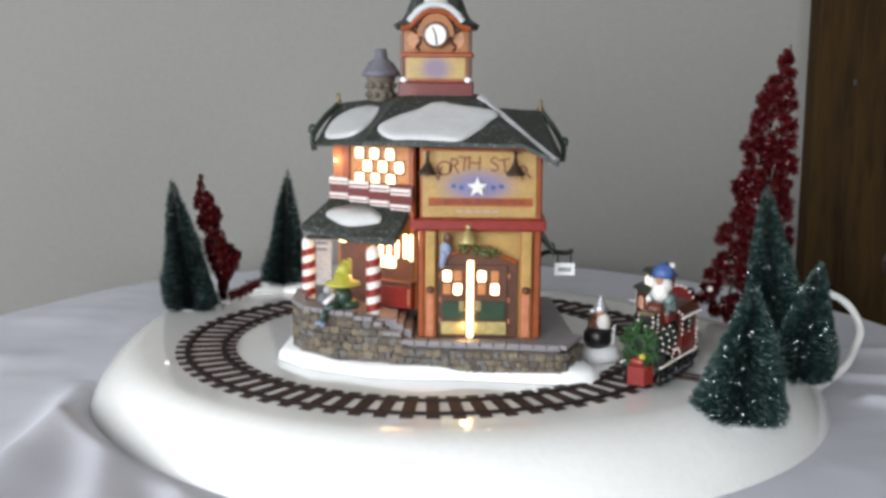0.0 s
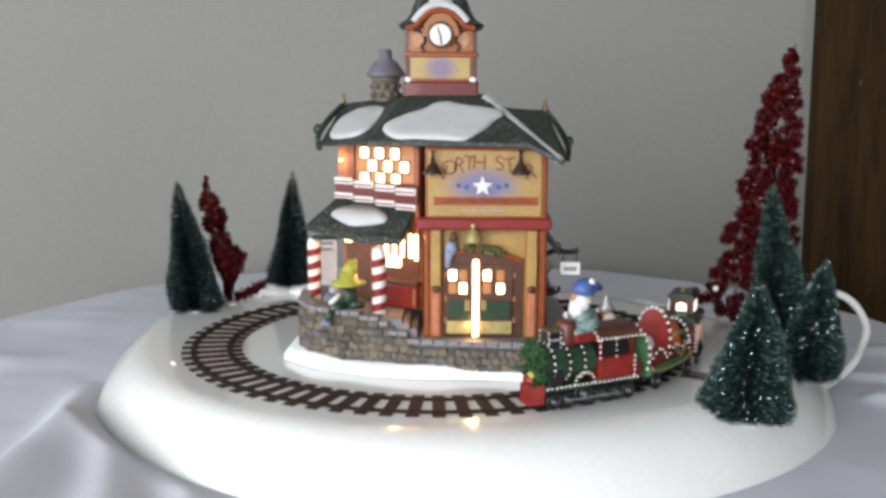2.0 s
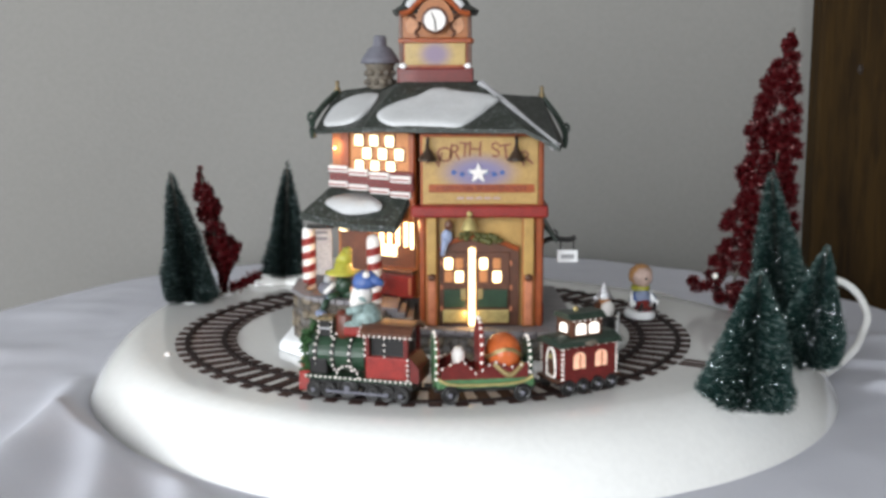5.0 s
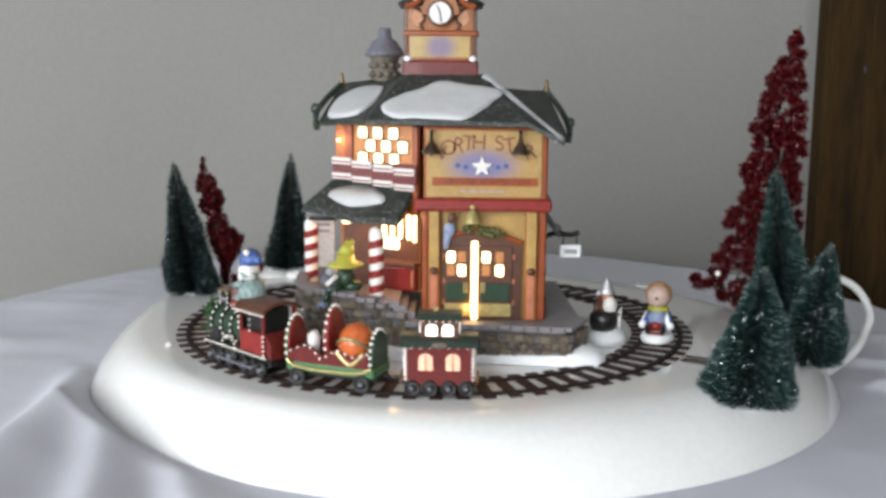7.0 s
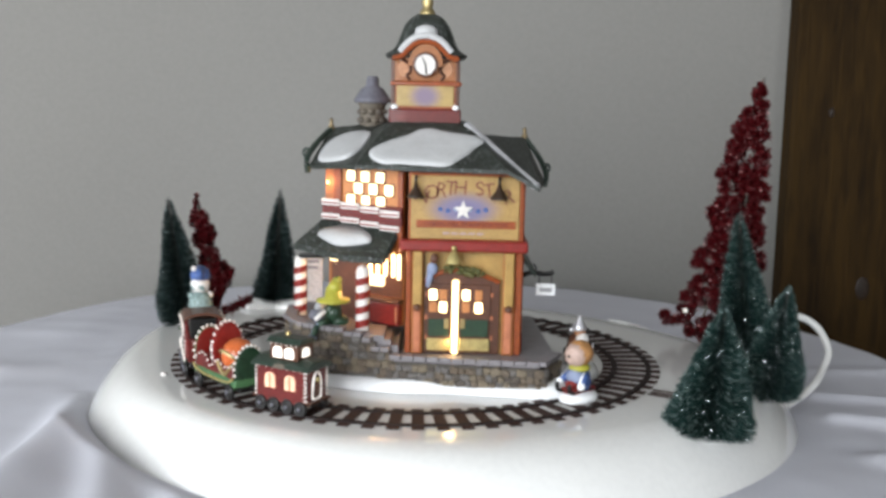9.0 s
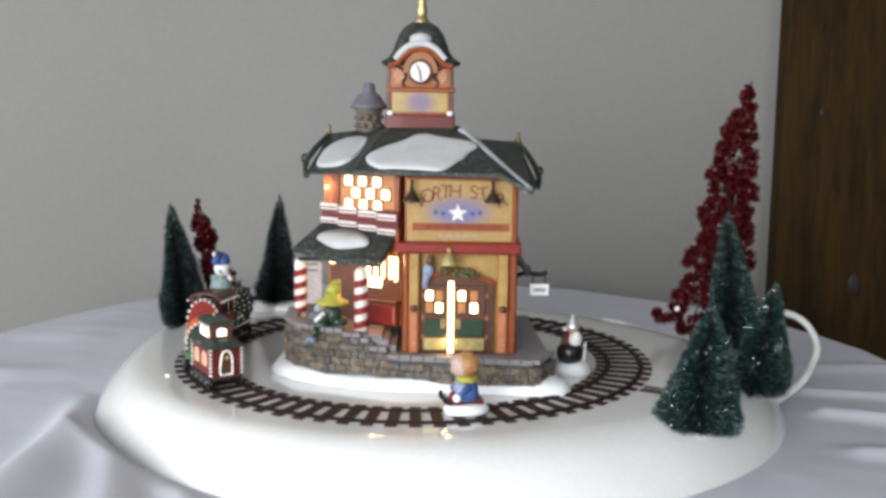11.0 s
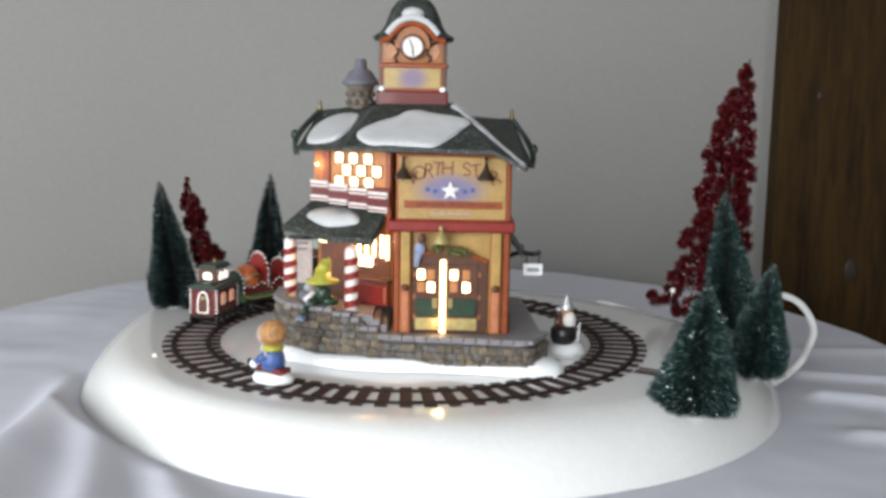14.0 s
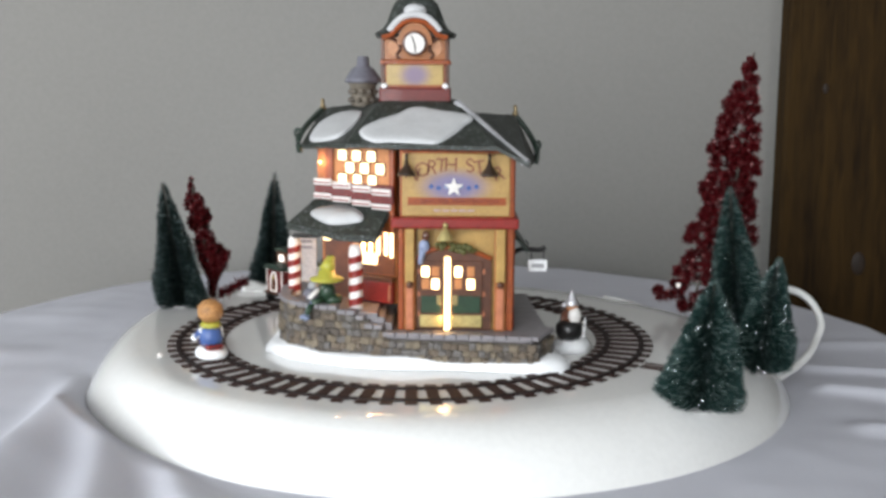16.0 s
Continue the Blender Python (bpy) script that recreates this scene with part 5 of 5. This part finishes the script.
    for k in range(8):
        a0, a1 = radians(160 - 17.5 * k), radians(160 - 17.5 * (k + 1))
        prism(roof_, [(-0.0262, 0.0104 * math.cos(a0), 0.0266 + 0.0055 * math.sin(a0)), (-0.0262, 0.0104 * math.cos(a1), 0.0266 + 0.0055 * math.sin(a1)), (-0.0030, 0.0104 * math.cos(a1), 0.0266 + 0.0055 * math.sin(a1)), (-0.0030, 0.0104 * math.cos(a0), 0.0266 + 0.0055 * math.sin(a0))], (0, 0, 0.0014))
    bmesh.ops.remove_doubles(roof_, verts=roof_.verts, dist=0.00002)
    part("cab_roof", roof_, M_BROWN, cab)
    part("tender_panel", prism(B(), [(-0.0290, -0.0078, 0.0090), (-0.0250, -0.0078, 0.0090), (-0.0250, -0.0078, 0.0200), (-0.0290, -0.0078, 0.0150)], (0, 0.0156, 0)), M_DKRED, t)
    for sy in (1, -1):
        beads(t, along((-0.0260, sy * 0.0093, 0.0095), (0.0225, sy * 0.0093, 0.0095), 22), 0.0006)
        beads(t, [(0.0030 + 0.0052 * math.cos(radians(a)), sy * 0.0093, 0.0098 + 0.0050 * math.sin(radians(a))) for a in range(0, 181, 22)], 0.0006)
        beads(cab, along((-0.0262, sy * 0.0102, 0.0285), (-0.0030, sy * 0.0102, 0.0285), 11), 0.0006)
        beads(cab, along((-0.0245, sy * 0.0090, 0.0105), (-0.0245, sy * 0.0090, 0.0190), 5), 0.0006)
        beads(cab, along((-0.0052, sy * 0.0090, 0.0200), (-0.0052, sy * 0.0090, 0.0275), 4), 0.0006)
        beads(cab, along((-0.0140, sy * 0.0090, 0.0200), (-0.0140, sy * 0.0090, 0.0275), 4), 0.0005)
    beads(cab, [(-0.0030, 0.0104 * math.cos(radians(a)), 0.0275 + 0.0055 * math.sin(radians(a))) for a in range(10, 171, 16)], 0.0006)
    # rod between the wheels
    for sy in (1, -1):
        part("coupling_rod", rod(B(), (-0.0150, sy * 0.0098, 0.0036), (0.0120, sy * 0.0098, 0.0036), 0.0006, seg=6), M_CHIM, t)
    return t


def oval(x, w, h, z, thick, n=20):
    return [(x, w * math.cos(2 * math.pi * k / n), z + h * math.sin(2 * math.pi * k / n)) for k in range(n)], (thick, 0, 0)


def sleigh_car():
    t = thing("toy_sleigh_car", "green toy sleigh car with red oval seat backs", "toy train", group="cars of the toy train")
    part("flatbed", box(B(), (-0.0220, -0.0085, 0.0062), (0.0210, 0.0085, 0.0105), bevel=0.0012), M_GREEN, t)
    part("chassis", box(B(), (-0.0225, -0.0062, 0.0042), (0.0215, 0.0062, 0.0062), bevel=0.0006), M_BLACK, t)
    wheel_set(t, (-0.0165, 0.0150), 0.0040, 0.0078)
    part("coupling", rod(B(), (-0.0262, 0, 0.0060), (0.0255, 0, 0.0060), 0.0009, seg=8), M_BLACK, t)
    for x, w, h, z, m1, m2, nm in ((0.0205, 0.0078, 0.0118, 0.0165, M_GREEN, M_RED, "headboard"), (0.0010, 0.0080, 0.0135, 0.0205, M_RED, M_RED, "seat_back"), (-0.0205, 0.0074, 0.0105, 0.0150, M_DKGREEN, M_DKGREEN, "tailboard")):
        pl = part(nm, prism(B(), *oval(x, w, h, z, 0.0011)), m1, t)
        part("rear_face", prism(B(), *oval(x - 0.0009, w * 0.96, h * 0.96, z, 0.0010)), m2, pl)
        beads(pl, [(x + 0.0004, (w + 0.0004) * math.cos(radians(a)), z + (h + 0.0004) * math.sin(radians(a))) for a in range(-30, 211, 16)], 0.00085)
    for sy in (1, -1):
        part("side_curl", prism(B(), [(0.0190, sy * 0.0080, 0.0100), (-0.0190, sy * 0.0080, 0.0100), (-0.0190, sy * 0.0080, 0.0165), (-0.0110, sy * 0.0080, 0.0150), (-0.0040, sy * 0.0080, 0.0175), (0.0030, sy * 0.0080, 0.0135), (0.0100, sy * 0.0080, 0.0180), (0.0190, sy * 0.0080, 0.0150)], (0, -sy * 0.0012, 0)), M_DKRED, t)
        beads(t, [(x, sy * 0.0084, z) for x, z in ((0.0185, 0.0150), (0.0150, 0.0168), (0.0115, 0.0180), (0.0085, 0.0172), (0.0060, 0.0150), (0.0040, 0.0128), (0.0010, 0.0140), (-0.0020, 0.0160), (-0.0050, 0.0172), (-0.0085, 0.0160), (-0.0120, 0.0150), (-0.0160, 0.0158), (-0.0190, 0.0168))], 0.0006)
        part("runner", tube(B(), [(0.0200, sy * 0.0088, 0.0110), (0.0150, sy * 0.0090, 0.0085), (0, sy * 0.0090, 0.0078), (-0.0150, sy * 0.0090, 0.0085), (-0.0210, sy * 0.0088, 0.0110)], 0.0006), M_BRASS, t)
    load = part("orange_sack", ball(B(), (-0.0095, 0, 0.0190), 0.0084, 3, 0, (0.95, 0.97, 1.05)), M_ORANGEBALL, t, "shiny orange round load", smooth=True)
    part("gold_band", tube(B(), [(-0.0095 + 0.0081 * math.cos(radians(a)), 0.0083 * math.sin(radians(a)), 0.0200 - 0.0025 * math.cos(radians(2 * a))) for a in range(0, 361, 24)], 0.0008), M_GOLD, load)
    part("gold_trim", tube(B(), [(-0.0170, 0.0072, 0.0165), (-0.0110, 0.0082, 0.0115), (-0.0040, 0.0078, 0.0165)], 0.0011), M_GOLD, t)
    part("white_parcel", lathe(B(), [(0.0030, 0.0100), (0.0026, 0.0160), (0.0030, 0.0200), (0.0016, 0.0225)], (0.0105, 0.0015, 0), seg=14), M_WHITE, t, smooth=True)
    return t


def caboose():
    t = thing("toy_caboose", "dark red toy caboose with lit arched windows", "toy train", group="cars of the toy train")
    body = part("body", box(B(), (-0.0140, -0.0085, 0.0045), (0.0140, 0.0085, 0.0215), bevel=0.0007), M_DKRED, t)
    part("chassis", box(B(), (-0.0165, -0.0064, 0.0042), (0.0165, 0.0064, 0.0062), bevel=0.0006), M_BLACK, t)
    part("platform_step", box(B(), (-0.0172, -0.0080, 0.0058), (-0.0140, 0.0080, 0.0070), bevel=0.0004), M_BROWN, t)
    part("platform_step", box(B(), (0.0140, -0.0080, 0.0058), (0.0172, 0.0080, 0.0070), bevel=0.0004), M_BROWN, t)
    wheel_set(t, (-0.0115, -0.0040, 0.0040, 0.0115), 0.0035, 0.0078)
    part("coupling", rod(B(), (-0.0200, 0, 0.0058), (0.0200, 0, 0.0058), 0.0009, seg=8), M_BLACK, t)

    def pane(cx, cz, w, h, y, sy, name, parent, material=M_CABLIT):
        pts = [(cx - w, y, cz - h), (cx + w, y, cz - h)] + [(cx + w * math.cos(radians(a)), y, cz + h * 0.35 + h * 0.65 * math.sin(radians(a))) for a in range(0, 181, 20)]
        return part(name, prism(B(), pts, (0, sy * 0.0006, 0)), material, parent)

    for sy in (1, -1):
        for x in (-0.0058, 0.0058):
            w = pane(x, 0.0150, 0.0030, 0.0036, sy * 0.0085, sy, "window", body)
            part("mullion", box(B(), (x - 0.0003, sy * 0.0090, 0.0115), (x + 0.0003, sy * 0.0094, 0.0180)), M_PINK, w)
        beads(body, along((-0.0142, sy * 0.0087, 0.0075), (-0.0142, sy * 0.0087, 0.0205), 8), 0.0006)
        beads(body, along((0.0142, sy * 0.0087, 0.0075), (0.0142, sy * 0.0087, 0.0205), 8), 0.0006)
        beads(body, along((-0.0120, sy * 0.0089, 0.0212), (0.0120, sy * 0.0089, 0.0212), 7), 0.0006)
    for sx in (1, -1):
        fr = [(sx * 0.0141, -0.0030, 0.0075), (sx * 0.0141, 0.0030, 0.0075)] + [(sx * 0.0141, 0.0030 * math.cos(radians(a)), 0.0150 + 0.0045 * math.sin(radians(a))) for a in range(0, 181, 20)]
        d = part("end_door", prism(B(), fr, (sx * 0.0006, 0, 0)), M_BROWN, body)
        part("door_frame", tube(B(), [(sx * 0.0149, -0.0030, 0.0075), (sx * 0.0149, -0.0031, 0.0145), (sx * 0.0149, -0.0020, 0.0185), (sx * 0.0149, 0, 0.0197), (sx * 0.0149, 0.0020, 0.0185), (sx * 0.0149, 0.0031, 0.0145), (sx * 0.0149, 0.0030, 0.0075), (sx * 0.0149, -0.0030, 0.0075)], 0.0006), M_LED, d)
        part("door_wreath", ball(B(), (sx * 0.0150, 0, 0.0162), 0.0014, 1), M_BRASS, d)
        beads(body, along((sx * 0.0146, -0.0080, 0.0075), (sx * 0.0146, -0.0080, 0.0205), 7), 0.0006)
        beads(body, along((sx * 0.0146, 0.0080, 0.0075), (sx * 0.0146, 0.0080, 0.0205), 7), 0.0006)
    rf_ = prism(B(), [(-0.0168, -0.0102, 0.0213), (-0.0168, 0.0102, 0.0213), (-0.0168, 0.0085, 0.0232), (-0.0168, 0.0035, 0.0252), (-0.0168, -0.0035, 0.0252), (-0.0168, -0.0085, 0.0232)], (0.0336, 0, 0))
    bmesh.ops.bevel(rf_, geom=list(rf_.edges), offset=0.0004, segments=1, affect="EDGES")
    part("roof", rf_, M_ROOFD, t, "dark green roof")
    cup = part("cupola", box(B(), (-0.0082, -0.0060, 0.0245), (0.0082, 0.0060, 0.0325), bevel=0.0005), M_BROWN, t)
    for sy in (1, -1):
        for x in (-0.0034, 0.0034):
            pane(x, 0.0282, 0.0025, 0.0025, sy * 0.0060, sy, "window", cup, M_CUPLIT)
        beads(cup, along((-0.0072, sy * 0.0063, 0.0318), (0.0072, sy * 0.0063, 0.0318), 6), 0.0005)
    for sx in (1, -1):
        part("window", prism(B(), [(sx * 0.0082, -0.0026, 0.0262), (sx * 0.0082, 0.0026, 0.0262), (sx * 0.0082, 0.0026, 0.0296), (sx * 0.0082, 0, 0.0306), (sx * 0.0082, -0.0026, 0.0296)], (sx * 0.0005, 0, 0)), M_CUPLIT, cup)
    part("cupola_roof", prism(B(), [(-0.0095, -0.0072, 0.0325), (-0.0095, 0.0072, 0.0325), (-0.0095, 0.0045, 0.0348), (-0.0095, -0.0045, 0.0348)], (0.0190, 0, 0)), M_ROOFD, cup)
    part("finial", ball(B(), (0.002, 0, 0.0358), 0.0014, 1), M_GOLD, cup)
    part("gable_trim", ball(B(), (0, 0.0094, 0.0222), 0.0022, 2, 0, (1.6, 0.5, 0.6)), M_STONE, t)
    return t


def rider_santa():
    """Figurine riding on the engine: red coat, white beard, blue hat."""
    bm = lathe(B(), [(0.0052, 0), (0.0060, 0.0020), (0.0052, 0.0055), (0.0030, 0.0085)], seg=18, mi=0)
    for sy in (1, -1):
        rod(bm, (0.0020, sy * 0.0030, 0.0010), (0.0075, sy * 0.0034, -0.0004), 0.0020, 0.0016, 10, 0)
        rod(bm, (0, sy * 0.0042, 0.0070), (0.0065, sy * 0.0042, 0.0056), 0.0018, 0.0014, 10, 1)
    ball(bm, (0.0020, 0, 0.0118), 0.0048, 2, 2, (0.9, 1.0, 1.0))
    ball(bm, (0.0040, 0, 0.0092), 0.0040, 2, 2, (0.7, 1.0, 1.2))
    ball(bm, (0.0048, 0, 0.0136), 0.0020, 2, 3)
    lathe(bm, [(0.0046, 0.0148), (0.0048, 0.0168), (0.0040, 0.0192), (0.0016, 0.0210)], (0.0008, 0, 0), seg=16, mi=4)
    ball(bm, (-0.0010, 0.0030, 0.0200), 0.0016, 1, 2)
    rod(bm, (-0.0008, 0, 0.0185), (-0.0070, 0.001, 0.0165), 0.0030, 0.0012, 10, 4)
    ob = part("engine_rider", bm, [M_TEAL, M_BRASS, M_WHITE, M_FACE, M_BLUE], smooth=True)
    ob.scale = (1.18, 1.18, 1.18)
    return tagged(ob, "white-bearded figurine in a blue hat riding the locomotive", "figurine")


def skating_bear():
    """Figurine that rides round the ring alone."""
    bm = lathe(B(), [(0.0112, 0.0002), (0.0120, 0.0022), (0.0104, 0.0044), (0.0050, 0.0056)], seg=22, mi=0, sy=0.75)
    box(bm, (-0.0085, -0.0046, 0.0048), (0.0095, 0.0046, 0.0078), 0.0010, mi=1)
    tube(bm, [(0.0085, 0.0040, 0.0060), (0.0120, 0.0040, 0.0075), (0.0125, 0.0040, 0.0110)], 0.0011, mi=6)
    tube(bm, [(0.0085, -0.0040, 0.0060), (0.0120, -0.0040, 0.0075), (0.0125, -0.0040, 0.0110)], 0.0011, mi=6)
    lathe(bm, [(0.0058, 0.0070), (0.0066, 0.0105), (0.0056, 0.0150), (0.0040, 0.0175)], seg=18, mi=2)
    ball(bm, (0.0046, 0, 0.0092), 0.0036, 2, 1, (1.2, 1.2, 0.8))
    for sy in (1, -1):
        rod(bm, (0, sy * 0.0048, 0.0150), (0.0060, sy * 0.0068, 0.0105), 0.0022, 0.0018, 10, 2)
        ball(bm, (0.0066, sy * 0.0072, 0.0098), 0.0022, 2, 0)
    lathe(bm, [(0.0052, 0.0165), (0.0058, 0.0180), (0.0050, 0.0195)], seg=16, mi=5)
    ball(bm, (0, 0, 0.0255), 0.0074, 2, 3, (0.95, 1.0, 0.95))
    ball(bm, (0.0030, 0, 0.0248), 0.0064, 2, 4, (0.9, 1.0, 1.0))
    ball(bm, (0.0088, 0, 0.0248), 0.0009, 1, 6)
    ball(bm, (0.0030, 0, 0.0130), 0.0052, 2, 7, (0.8, 1.0, 1.0))
    ob = part("sledding_bear", bm, [M_SNOW, M_RED, M_BLUE, M_FUR, M_MUZZLE, M_ELF, M_BLACK, M_LTBLUE], smooth=True)
    return tagged(ob, "golden toy bear in blue jacket on a red sled", "figurine")


engine, sleigh, van = locomotive(), sleigh_car(), caboose()
engine.scale, sleigh.scale, van.scale = (1.04, 1.12, 1.08), (1.04, 1.12, 1.08), (1.05, 1.06, 1.06)
rider, bear = rider_santa(), skating_bear()


def motions():
    """All that rides on the ring turns clockwise, each at its own pace in degrees a second."""
    rail_top = 0.0012
    lift = Matrix.Translation((-0.0030, 0, 0.0333))
    for ob, cx, ring_r, start, speed, local in ((engine, 0.006, 0.134, -32.1, -14.6, None), (sleigh, 0.006, 0.134, -8.4, -14.6, None), (van, 0.006, 0.134, 12.4, -14.6, None), (rider, 0.006, 0.134, -32.1, -14.6, lift), (bear, 0.001, 0.1255, 88.5, -15.0, None)):
        rows = []
        for k in range(65):
            t = k * 0.25
            a = start + speed * t
            if ob is not bear:
                a -= 0.2 * max(0.0, t - 11.0) ** 2     # the train gains a little towards the end
            m = pose(cx + ring_r * math.cos(radians(a)), ring_r * math.sin(radians(a)), rail_top, 0, 0, a - 90)
            rows.append((t, m @ local if local else m))
        walk(ob, rows)


motions()
